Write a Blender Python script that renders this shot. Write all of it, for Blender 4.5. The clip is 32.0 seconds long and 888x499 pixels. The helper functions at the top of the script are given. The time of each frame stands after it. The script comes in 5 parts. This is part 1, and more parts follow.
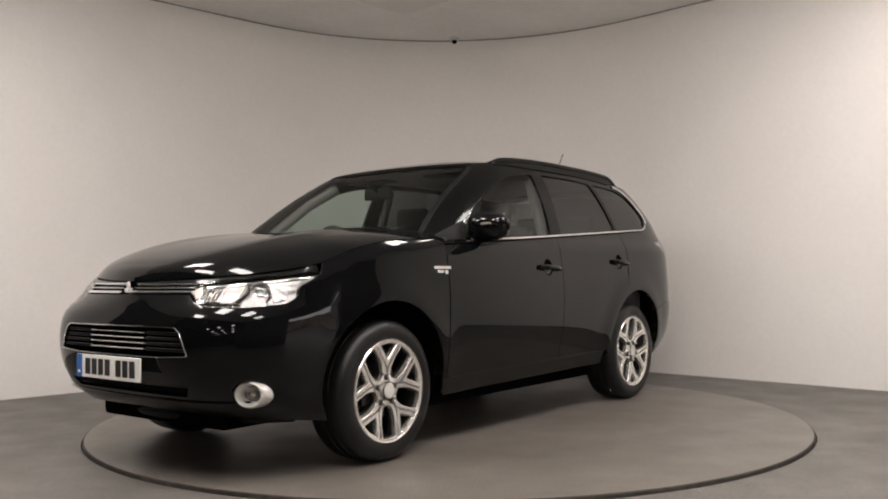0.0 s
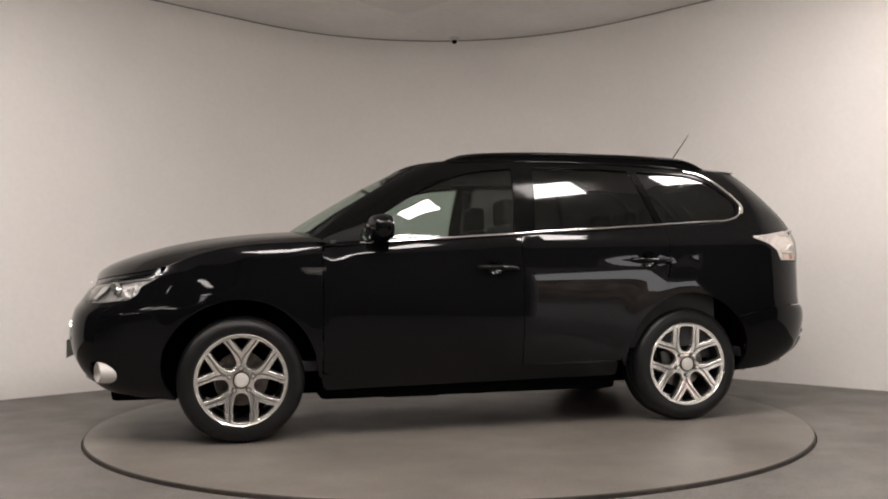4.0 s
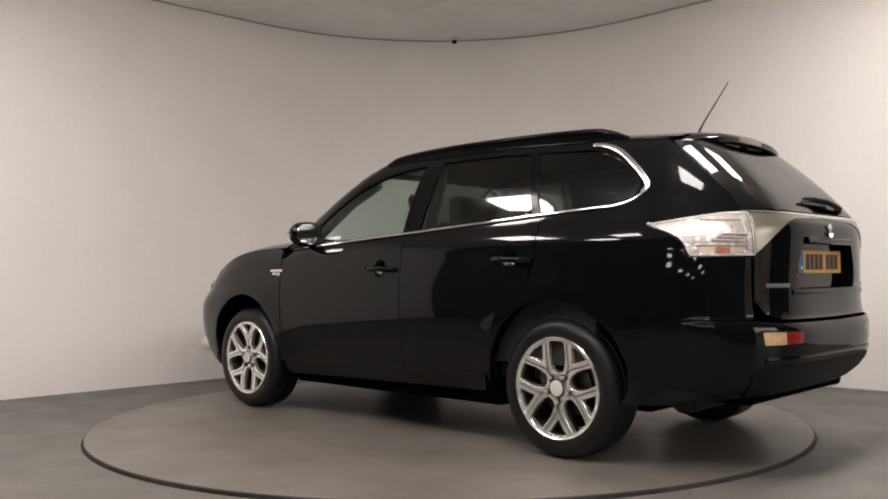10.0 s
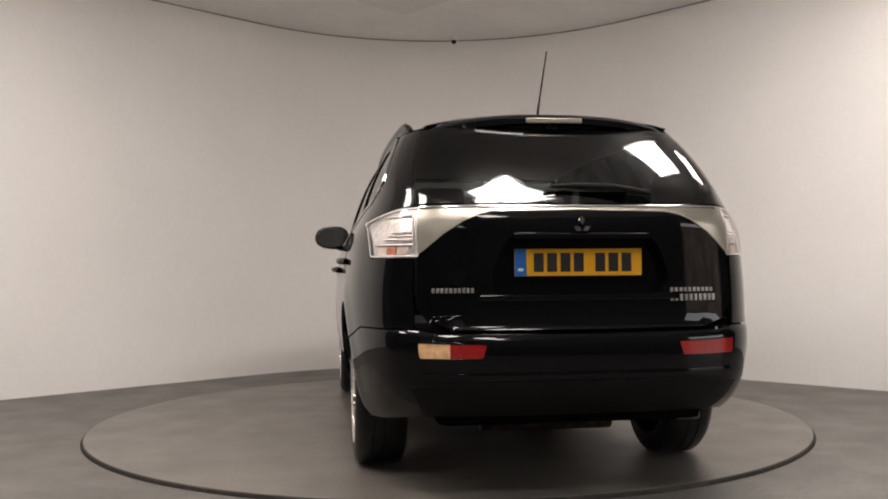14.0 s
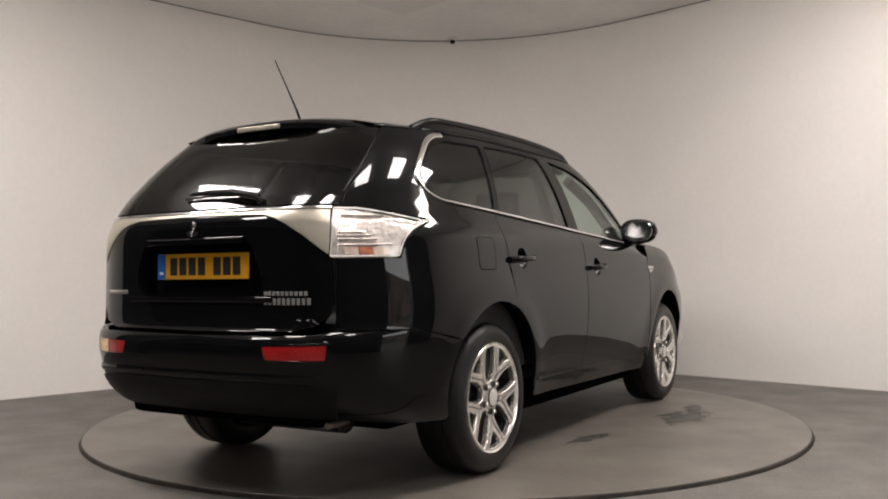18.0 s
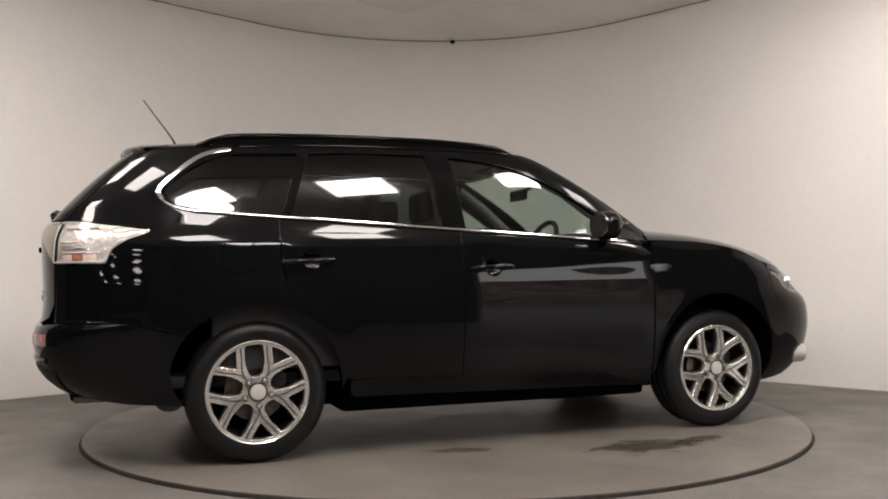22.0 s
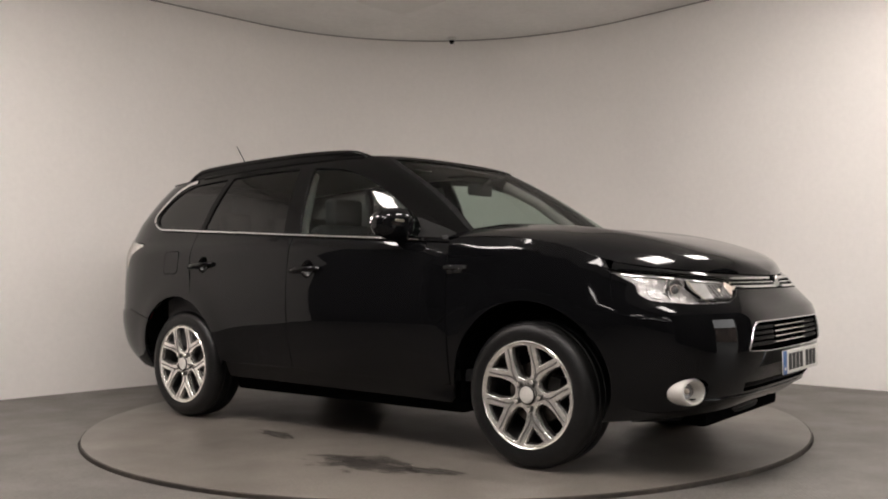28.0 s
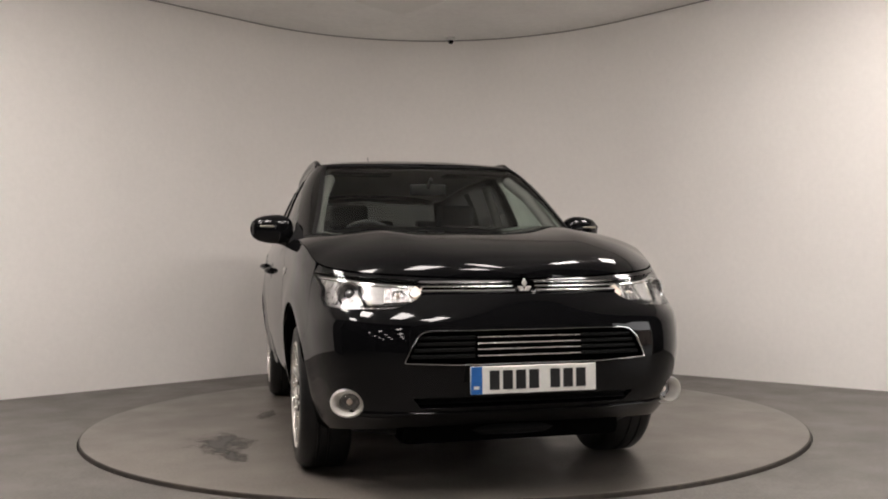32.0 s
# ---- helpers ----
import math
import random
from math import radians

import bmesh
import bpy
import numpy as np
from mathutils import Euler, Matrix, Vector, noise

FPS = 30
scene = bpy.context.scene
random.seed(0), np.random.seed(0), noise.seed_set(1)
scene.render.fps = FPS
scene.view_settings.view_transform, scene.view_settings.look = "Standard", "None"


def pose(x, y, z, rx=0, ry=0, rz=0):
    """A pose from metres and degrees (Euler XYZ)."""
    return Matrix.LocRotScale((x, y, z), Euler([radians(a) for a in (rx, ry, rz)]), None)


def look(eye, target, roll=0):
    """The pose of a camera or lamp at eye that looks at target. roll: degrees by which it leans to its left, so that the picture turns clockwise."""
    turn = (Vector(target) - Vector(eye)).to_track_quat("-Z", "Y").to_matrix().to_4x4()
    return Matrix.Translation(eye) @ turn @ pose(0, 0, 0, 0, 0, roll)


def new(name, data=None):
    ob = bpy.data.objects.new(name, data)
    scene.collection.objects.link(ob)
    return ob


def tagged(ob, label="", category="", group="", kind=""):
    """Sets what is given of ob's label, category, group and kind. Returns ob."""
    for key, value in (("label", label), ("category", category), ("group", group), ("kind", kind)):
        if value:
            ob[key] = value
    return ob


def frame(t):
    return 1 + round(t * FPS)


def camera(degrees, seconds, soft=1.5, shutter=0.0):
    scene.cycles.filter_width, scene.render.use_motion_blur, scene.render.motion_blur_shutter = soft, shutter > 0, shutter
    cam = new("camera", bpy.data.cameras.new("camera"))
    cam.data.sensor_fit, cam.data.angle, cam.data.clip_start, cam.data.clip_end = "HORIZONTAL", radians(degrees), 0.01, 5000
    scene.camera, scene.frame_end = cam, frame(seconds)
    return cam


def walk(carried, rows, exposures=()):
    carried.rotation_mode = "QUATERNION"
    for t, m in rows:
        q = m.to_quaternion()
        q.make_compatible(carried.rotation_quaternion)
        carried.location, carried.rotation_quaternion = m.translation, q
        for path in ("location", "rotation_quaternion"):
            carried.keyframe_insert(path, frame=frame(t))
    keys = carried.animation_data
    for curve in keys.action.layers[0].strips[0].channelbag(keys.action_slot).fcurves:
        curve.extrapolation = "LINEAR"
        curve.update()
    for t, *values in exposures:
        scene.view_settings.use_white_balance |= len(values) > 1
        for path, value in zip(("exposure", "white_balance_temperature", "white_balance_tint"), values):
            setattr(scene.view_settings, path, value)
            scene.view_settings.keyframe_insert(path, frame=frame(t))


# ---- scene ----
# ---- camera ----
cam = camera(53.12, 32.0, soft=1.9)


def aim(pan):
    p, t = radians(pan), radians(1.614)
    eye = Vector((0.0, -5.783, 0.9085))
    return look(eye, eye + Vector((math.sin(p) * math.cos(t), math.cos(p) * math.cos(t), math.sin(t))), -0.549)


walk(cam, [(0.0, aim(-0.172)), (13.0, aim(-0.172)), (15.5, aim(-0.045)), (25.0, aim(-0.045)), (29.0, aim(0.02)), (32.0, aim(0.066))])

# ---- light: ceiling panels, and daylight through the open vehicle door behind the camera ----
world = bpy.data.worlds.new("daylight")
world.use_nodes = True
world.node_tree.nodes["Background"].inputs[0].default_value = (1.0, 0.98, 0.97, 1)  # overcast
world.node_tree.nodes["Background"].inputs[1].default_value = 4.5
scene.world = world
scene.view_settings.exposure = 0.0
PANEL_POWER = 36.0


# ---- materials ----
def rgb(*c):
    return (c[0], c[1], c[2], 1.0)


def material(name, colour, rough=0.5, metal=0.0, coat=0.0, grain=0.0, grain_size=80.0, stain=0.0, stain_size=2.0, bump=0.0, bump_size=200.0, spec=0.5, rough_var=0.0, relief=0.002):
    m = bpy.data.materials.new(name)
    m.use_nodes = True
    nt = m.node_tree
    b = nt.nodes["Principled BSDF"]
    b.inputs["Base Color"].default_value = rgb(*colour)
    b.inputs["Roughness"].default_value = rough
    b.inputs["Metallic"].default_value = metal
    b.inputs["Coat Weight"].default_value = coat
    b.inputs["Coat Roughness"].default_value = 0.03
    b.inputs["Coat IOR"].default_value = 1.35
    b.inputs["Specular IOR Level"].default_value = spec
    tc = nt.nodes.new("ShaderNodeTexCoord")

    def noise_node(size, detail=4.0):
        n = nt.nodes.new("ShaderNodeTexNoise")
        n.inputs["Scale"].default_value = size
        n.inputs["Detail"].default_value = detail
        nt.links.new(tc.outputs["Object"], n.inputs["Vector"])
        return n

    def ramp(n, lo, hi):
        r = nt.nodes.new("ShaderNodeMapRange")
        r.inputs["From Min"].default_value, r.inputs["From Max"].default_value = 0.3, 0.7
        r.inputs["To Min"].default_value, r.inputs["To Max"].default_value = lo, hi
        nt.links.new(n.outputs[0], r.inputs["Value"])
        return r

    last = None
    for amount, size in ((grain, grain_size), (stain, stain_size)):
        if amount:
            r = ramp(noise_node(size), 1 - amount, 1 + amount)
            if last is None:
                last = r.outputs[0]
            else:
                mul = nt.nodes.new("ShaderNodeMath")
                mul.operation = "MULTIPLY"
                nt.links.new(last, mul.inputs[0])
                nt.links.new(r.outputs[0], mul.inputs[1])
                last = mul.outputs[0]
    if last is not None:
        v = nt.nodes.new("ShaderNodeVectorMath")
        v.operation = "SCALE"
        v.inputs[0].default_value = colour
        nt.links.new(last, v.inputs["Scale"])
        nt.links.new(v.outputs[0], b.inputs["Base Color"])
    if rough_var:
        r = ramp(noise_node(stain_size * 1.7 + 1.0), max(rough - rough_var, 0.02), min(rough + rough_var, 1))
        nt.links.new(r.outputs[0], b.inputs["Roughness"])
    if bump:
        bn = nt.nodes.new("ShaderNodeBump")
        bn.inputs["Strength"].default_value = bump
        bn.inputs["Distance"].default_value = relief
        nt.links.new(noise_node(bump_size, 3.0).outputs[0], bn.inputs["Height"])
        nt.links.new(bn.outputs[0], b.inputs["Normal"])
    return m


def glass(name, tint, gloss=0.02, ior=1.5, base=0.02, top=1.0):
    m = bpy.data.materials.new(name)
    m.use_nodes = True
    nt = m.node_tree
    nt.nodes.clear()
    out = nt.nodes.new("ShaderNodeOutputMaterial")
    mix = nt.nodes.new("ShaderNodeMixShader")
    clear = nt.nodes.new("ShaderNodeBsdfTransparent")
    clear.inputs[0].default_value = rgb(*tint)
    shine = nt.nodes.new("ShaderNodeBsdfGlossy")
    shine.inputs["Roughness"].default_value = gloss
    facing = nt.nodes.new("ShaderNodeLayerWeight")
    facing.inputs["Blend"].default_value = 0.5
    power = nt.nodes.new("ShaderNodeMath")
    power.operation = "POWER"
    power.inputs[1].default_value = 5.0
    nt.links.new(facing.outputs["Facing"], power.inputs[0])
    part_of = nt.nodes.new("ShaderNodeMapRange")
    part_of.inputs["To Min"].default_value = ((ior - 1) / (ior + 1)) ** 2 + base
    part_of.inputs["To Max"].default_value = top
    nt.links.new(power.outputs[0], part_of.inputs["Value"])
    nt.links.new(part_of.outputs[0], mix.inputs[0])
    nt.links.new(clear.outputs[0], mix.inputs[1])
    nt.links.new(shine.outputs[0], mix.inputs[2])
    nt.links.new(mix.outputs[0], out.inputs[0])
    return m


def glow(name, colour, strength):
    m = bpy.data.materials.new(name)
    m.use_nodes = True
    b = m.node_tree.nodes["Principled BSDF"]
    b.inputs["Base Color"].default_value = rgb(0.8, 0.8, 0.8)
    b.inputs["Emission Color"].default_value = rgb(*colour)
    b.inputs["Emission Strength"].default_value = strength
    return m


def blotch(name, colour, rough):
    """A soft-edged stain on a disc of radius one: denser in the middle, broken up by noise."""
    m = material(name, colour, rough, grain=0.15, grain_size=9)
    nt = m.node_tree
    b, out = nt.nodes["Principled BSDF"], nt.nodes["Material Output"]
    tc = nt.nodes.new("ShaderNodeTexCoord")
    ln = nt.nodes.new("ShaderNodeVectorMath")
    ln.operation = "LENGTH"
    nt.links.new(tc.outputs["Object"], ln.inputs[0])
    n = nt.nodes.new("ShaderNodeTexNoise")
    n.inputs["Scale"].default_value = 2.2
    n.inputs["Detail"].default_value = 3.0
    nt.links.new(tc.outputs["Object"], n.inputs["Vector"])
    k = nt.nodes.new("ShaderNodeMath")
    k.operation = "MULTIPLY_ADD"
    k.inputs[1].default_value = 2.4
    k.inputs[2].default_value = -0.32
    nt.links.new(n.outputs[0], k.inputs[0])
    sub = nt.nodes.new("ShaderNodeMath")
    sub.operation = "SUBTRACT"
    nt.links.new(k.outputs[0], sub.inputs[0])
    nt.links.new(ln.outputs["Value"], sub.inputs[1])
    r = nt.nodes.new("ShaderNodeMapRange")
    r.inputs["From Min"].default_value, r.inputs["From Max"].default_value = 0.0, 0.7
    r.inputs["To Max"].default_value = 0.8
    nt.links.new(sub.outputs[0], r.inputs["Value"])
    mix = nt.nodes.new("ShaderNodeMixShader")
    clear = nt.nodes.new("ShaderNodeBsdfTransparent")
    nt.links.new(r.outputs[0], mix.inputs[0])
    nt.links.new(clear.outputs[0], mix.inputs[1])
    nt.links.new(b.outputs[0], mix.inputs[2])
    nt.links.new(mix.outputs[0], out.inputs[0])
    return m


WET = blotch("dark_damp_stain", (0.042, 0.038, 0.034), 0.32)
BRICK = material("brown_brick_outside", (0.26, 0.20, 0.17), rough=0.9, grain=0.55, grain_size=2.5, stain=0.6, stain_size=0.7)
YARD = material("grey_yard_paving", (0.10, 0.096, 0.09), rough=0.9, grain=0.2, grain_size=12, stain=0.2, stain_size=0.8)
PAINT = material("black_paint", (0.0036, 0.0037, 0.0042), rough=0.4, coat=1.0, grain=0.2, grain_size=900, spec=0.0)
GLOSS_BLACK = material("gloss_black_trim", (0.004, 0.004, 0.004), rough=0.09, spec=0.12, grain=0.1, grain_size=200)
PLASTIC = material("black_plastic", (0.008, 0.008, 0.008), rough=0.5, spec=0.12, grain=0.15, grain_size=300, bump=0.3, bump_size=600)
RUBBER = material("tyre_rubber", (0.0075, 0.0075, 0.0075), rough=0.40, spec=0.32, grain=0.25, grain_size=60, stain=0.25, stain_size=7, bump=0.4, bump_size=300)
ALLOY = material("polished_alloy", (0.88, 0.855, 0.81), rough=0.17, metal=0.80, grain=0.06, grain_size=90, rough_var=0.06)
ALLOY_DARK = material("grey_painted_alloy", (0.05, 0.048, 0.046), rough=0.35, metal=0.8, grain=0.1, grain_size=60)
ALLOY_GREY = material("silver_groove_paint", (0.16, 0.155, 0.15), rough=0.34, metal=0.6, grain=0.08, grain_size=80)
STEEL = material("brake_steel", (0.16, 0.14, 0.125), rough=0.42, metal=1.0, grain=0.3, grain_size=40, stain=0.3, stain_size=12)
CHROME = material("chrome", (0.82, 0.82, 0.82), rough=0.08, metal=1.0, grain=0.03, grain_size=200)
SATIN = material("satin_chrome", (0.45, 0.42, 0.35), rough=0.34, metal=0.75, grain=0.05, grain_size=150)
BADGE = material("dull_badge_metal", (0.30, 0.29, 0.28), rough=0.4, metal=0.6, grain=0.1, grain_size=200)
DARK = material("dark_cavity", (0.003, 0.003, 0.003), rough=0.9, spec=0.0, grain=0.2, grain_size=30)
TRIM = material("charcoal_interior", (0.022, 0.022, 0.023), rough=0.75, grain=0.2, grain_size=150, bump=0.3, bump_size=400)
SEAT = material("black_seat_cloth", (0.02, 0.02, 0.021), rough=0.85, grain=0.3, grain_size=350, bump=0.4, bump_size=700)
LINING = material("pale_headlining", (0.30, 0.29, 0.27), rough=0.9, grain=0.1, grain_size=300)
PILLAR = material("grey_pillar_lining", (0.155, 0.15, 0.14), rough=0.85, grain=0.1, grain_size=300)
SCREEN = glass("windscreen_glass", (0.74, 0.81, 0.77), top=0.35)
SIDE_GLASS = glass("side_glass", (0.60, 0.69, 0.65))
PRIVACY = glass("privacy_glass", (0.10, 0.105, 0.105))
LENS = glass("clear_lens", (0.93, 0.93, 0.93), 0.03, base=-0.015)
TAIL_LENS = glass("clear_tail_lens", (0.90, 0.87, 0.85), 0.05)
REFLECTOR = material("lamp_reflector", (0.42, 0.41, 0.40), rough=0.26, metal=0.7, grain=0.4, grain_size=60, bump=1.0, bump_size=34, relief=0.010)
WHITE_LAMP = material("white_lamp_panel", (0.36, 0.355, 0.34), rough=0.3, coat=0.3, grain=0.05, grain_size=60)
TAIL_REFLECTOR = material("tail_lamp_reflector", (0.92, 0.89, 0.86), rough=0.18, metal=0.4, grain=0.22, grain_size=46, bump=1.0, bump_size=30, relief=0.008)
PROJECTOR = material("ribbed_projector_glass", (0.10, 0.10, 0.10), rough=0.12, spec=0.6, grain=0.5, grain_size=160, bump=0.6, bump_size=120)
SILVER = material("satin_silver_paint", (0.64, 0.62, 0.58), rough=0.36, metal=0.12, grain=0.05, grain_size=120)
CLEAR_EDGE = material("clear_lens_edge", (0.70, 0.69, 0.66), rough=0.15, coat=0.5, grain=0.2, grain_size=60)
PINK = material("pinkish_bulb_cover", (0.62, 0.24, 0.15), rough=0.2, coat=0.5, grain=0.35, grain_size=70, bump=0.5, bump_size=80)
RED = material("red_lens", (0.32, 0.012, 0.012), rough=0.15, coat=0.6, grain=0.25, grain_size=120, bump=0.3, bump_size=200)
AMBER = material("amber_reflector", (0.84, 0.72, 0.62), rough=0.2, coat=0.4, grain=0.1, grain_size=50, bump=0.3, bump_size=60)
INDICATOR = material("pale_orange_lens", (0.80, 0.50, 0.26), rough=0.2, coat=0.4, grain=0.2, grain_size=40, bump=0.3, bump_size=60)
PLATE_WHITE = material("white_plate", (0.86, 0.85, 0.80), rough=0.35, grain=0.03, grain_size=60)
PLATE_YELLOW = material("yellow_plate", (0.80, 0.40, 0.02), rough=0.35, grain=0.03, grain_size=60)
PLATE_BLUE = material("blue_plate_band", (0.02, 0.13, 0.42), rough=0.35, grain=0.04, grain_size=60)
PLATE_BLACK = material("plate_black", (0.012, 0.012, 0.012), rough=0.5, grain=0.05, grain_size=80)
WALL = material("white_wall_paint", (0.92, 0.888, 0.848), rough=0.85, grain=0.015, grain_size=25, stain=0.03, stain_size=0.7, bump=0.1, bump_size=150)
CEIL = material("pale_ceiling_paint", (0.90, 0.89, 0.865), rough=0.9, grain=0.03, grain_size=20, stain=0.06, stain_size=0.9)
FAR_WALL = material("charcoal_wall", (0.030, 0.029, 0.028), rough=0.8, grain=0.08, grain_size=12, stain=0.15, stain_size=0.6)
HALL_CEIL = material("dark_hall_ceiling", (0.10, 0.098, 0.095), rough=0.9, grain=0.1, grain_size=10, stain=0.2, stain_size=0.5)
FLOOR = material("grey_floor_coating", (0.122, 0.112, 0.102), rough=0.52, grain=0.24, grain_size=85, stain=0.12, stain_size=1.3, bump=0.35, bump_size=160, rough_var=0.08)
DISC = material("grey_turntable_coating", (0.146, 0.130, 0.114), rough=0.38, grain=0.20, grain_size=75, stain=0.20, stain_size=1.4, bump=0.22, bump_size=140, rough_var=0.05)
def studs(m, size, depth):
    """Small raised studs in rows, as on rubber matting."""
    nt = m.node_tree
    b = nt.nodes["Principled BSDF"]
    tc = nt.nodes.new("ShaderNodeTexCoord")
    v = nt.nodes.new("ShaderNodeTexVoronoi")
    v.inputs["Scale"].default_value = size
    v.inputs["Randomness"].default_value = 0.0
    nt.links.new(tc.outputs["Object"], v.inputs["Vector"])
    r = nt.nodes.new("ShaderNodeMapRange")
    r.inputs["From Min"].default_value, r.inputs["From Max"].default_value = 0.2, 0.42
    r.inputs["To Min"].default_value, r.inputs["To Max"].default_value = 1.0, 0.0
    nt.links.new(v.outputs["Distance"], r.inputs["Value"])
    bn = nt.nodes.new("ShaderNodeBump")
    bn.inputs["Strength"].default_value = 0.6
    bn.inputs["Distance"].default_value = depth
    nt.links.new(r.outputs[0], bn.inputs["Height"])
    old = b.inputs["Normal"].links[0].from_socket
    nt.links.new(old, bn.inputs["Normal"])
    nt.links.new(bn.outputs[0], b.inputs["Normal"])


studs(FLOOR, 48.0, 0.0015)
EDGE = material("black_rubber_edge", (0.026, 0.020, 0.015), rough=0.7, grain=0.5, grain_size=30, stain=0.5, stain_size=2.5)
PANEL = glow("lit_panel", (1.0, 0.918, 0.878), PANEL_POWER)
PANEL_HALL = glow("dim_hall_panel", (1.0, 0.918, 0.878), PANEL_POWER * 0.5)
PANEL_FRAME = material("white_panel_frame", (0.7, 0.7, 0.7), rough=0.5, grain=0.03, grain_size=60)
PLASTIC_TRIM = material("grey_trim", (0.30, 0.29, 0.27), rough=0.7, grain=0.1, grain_size=40)
PALE = material("pale_plastic", (0.82, 0.81, 0.78), rough=0.5, grain=0.05, grain_size=100)

# ---- mesh helpers ----
from mathutils.geometry import delaunay_2d_cdt


def mesh_of(name, verts, faces, mat, normals=None, smooth=True):
    me = bpy.data.meshes.new(name)
    me.from_pydata([tuple(v) for v in verts], [], [tuple(int(i) for i in f) for f in faces])
    me.materials.append(mat)
    if smooth:
        me.polygons.foreach_set("use_smooth", [True] * len(me.polygons))
    me.update()
    if normals is not None:
        me.normals_split_custom_set_from_vertices([tuple(n) for n in normals])
    return me


def attach(name, me, parent=None, label="", m=None):
    ob = new(name, me)
    if parent is not None:
        ob.parent = parent
    if m is not None:
        ob.matrix_basis = m
    if label:
        ob["label"] = label
    return ob


def part(name, bm, mat, parent=None, label="", m=None, smooth=True):
    """One bmesh as one mesh object under a thing or a part."""
    me = bpy.data.meshes.new(name)
    bmesh.ops.recalc_face_normals(bm, faces=bm.faces[:])
    bm.to_mesh(me)
    bm.free()
    me.materials.append(mat)
    if smooth:
        me.polygons.foreach_set("use_smooth", [True] * len(me.polygons))
        me.set_sharp_from_angle(angle=radians(38))
    return attach(name, me, parent, label, m)


def empty(name, parent=None, m=None):
    ob = new(name)
    ob.empty_display_size = 0.1
    if parent is not None:
        ob.parent = parent
    if m is not None:
        ob.matrix_basis = m
    return ob


def box(cx, cy, cz, sx, sy, sz, bevel=0.0, seg=2, bm=None, m=None):
    own = bmesh.new()
    bmesh.ops.create_cube(own, size=1.0)
    for v in own.verts:
        v.co = Vector((cx + v.co.x * sx, cy + v.co.y * sy, cz + v.co.z * sz))
    if bevel:
        bmesh.ops.bevel(own, geom=own.edges[:], offset=bevel, segments=seg, profile=0.6, affect="EDGES")
    if m is not None:
        bmesh.ops.transform(own, matrix=m, verts=own.verts)
    return join(bm, own)


def join(bm, own):
    if bm is None:
        return own
    tmp = bpy.data.meshes.new("tmp")
    own.to_mesh(tmp)
    bm.from_mesh(tmp)
    own.free()
    bpy.data.meshes.remove(tmp)
    return bm


def lathe(profile, seg=48, axis="Y", closed=False, bm=None, m=None, caps=True):
    """Turn (radius, offset) pairs round an axis."""
    own = bmesh.new()
    rings = []
    for r, o in profile:
        ring = []
        for k in range(seg):
            t = 2 * math.pi * k / seg
            c, s = r * math.cos(t), r * math.sin(t)
            ring.append(own.verts.new((c, o, s) if axis == "Y" else ((c, s, o) if axis == "Z" else (o, c, s))))
        rings.append(ring)
    pairs = list(zip(rings, rings[1:])) + ([(rings[-1], rings[0])] if closed else [])
    for a, b in pairs:
        for k in range(seg):
            own.faces.new((a[k], a[(k + 1) % seg], b[(k + 1) % seg], b[k]))
    if caps and not closed:
        for ring, (r, o) in ((rings[0], profile[0]), (rings[-1], profile[-1])):
            if r > 1e-4:
                own.faces.new(ring)
    bmesh.ops.remove_doubles(own, verts=own.verts, dist=1e-6)
    if m is not None:
        bmesh.ops.transform(own, matrix=m, verts=own.verts)
    return join(bm, own)


def tube(points, radius, seg=8, bm=None, taper=None):
    """A round bar along points."""
    own = bmesh.new()
    pts = [Vector(p) for p in points]
    rings = []
    for i, p in enumerate(pts):
        d = (pts[min(i + 1, len(pts) - 1)] - pts[max(i - 1, 0)]).normalized()
        u = d.orthogonal().normalized() if i == 0 else (rings_u - d * rings_u.dot(d)).normalized()
        rings_u = u
        w = d.cross(u)
        r = radius if taper is None else radius + (taper - radius) * i / (len(pts) - 1)
        rings.append([own.verts.new(p + u * r * math.cos(2 * math.pi * k / seg) + w * r * math.sin(2 * math.pi * k / seg)) for k in range(seg)])
    for a, b in zip(rings, rings[1:]):
        for k in range(seg):
            own.faces.new((a[k], a[(k + 1) % seg], b[(k + 1) % seg], b[k]))
    own.faces.new(rings[0])
    own.faces.new(rings[-1])
    return join(bm, own)


def inside(poly, p):
    """Which of the points p lie in the closed polygon."""
    poly, p = np.asarray(poly), np.asarray(p)
    r = np.zeros(len(p), bool)
    x0, y0 = poly[-1]
    for x1, y1 in poly:
        if y0 != y1:
            hit = (y0 > p[:, 1]) != (y1 > p[:, 1])
            r ^= hit & (p[:, 0] < (x1 - x0) * (p[:, 1] - y0) / (y1 - y0) + x0)
        x0, y0 = x1, y1
    return r


def edge_gap(poly, p):
    """Distance of the points p from the polygon's edges."""
    poly, p = np.asarray(poly), np.asarray(p)
    best = np.full(len(p), 9.0)
    for a, b in zip(poly, np.roll(poly, -1, axis=0)):
        d = b - a
        t = np.clip(((p - a) @ d) / max(d @ d, 1e-12), 0, 1)
        best = np.minimum(best, np.linalg.norm(p - a - t[:, None] * d, axis=1))
    return best


def resample(poly, h):
    out = []
    for a, b in zip(poly, list(poly[1:]) + [poly[0]]):
        n = max(1, int(math.ceil(math.hypot(b[0] - a[0], b[1] - a[1]) / h)))
        out += [(a[0] + (b[0] - a[0]) * k / n, a[1] + (b[1] - a[1]) * k / n) for k in range(n)]
    return out


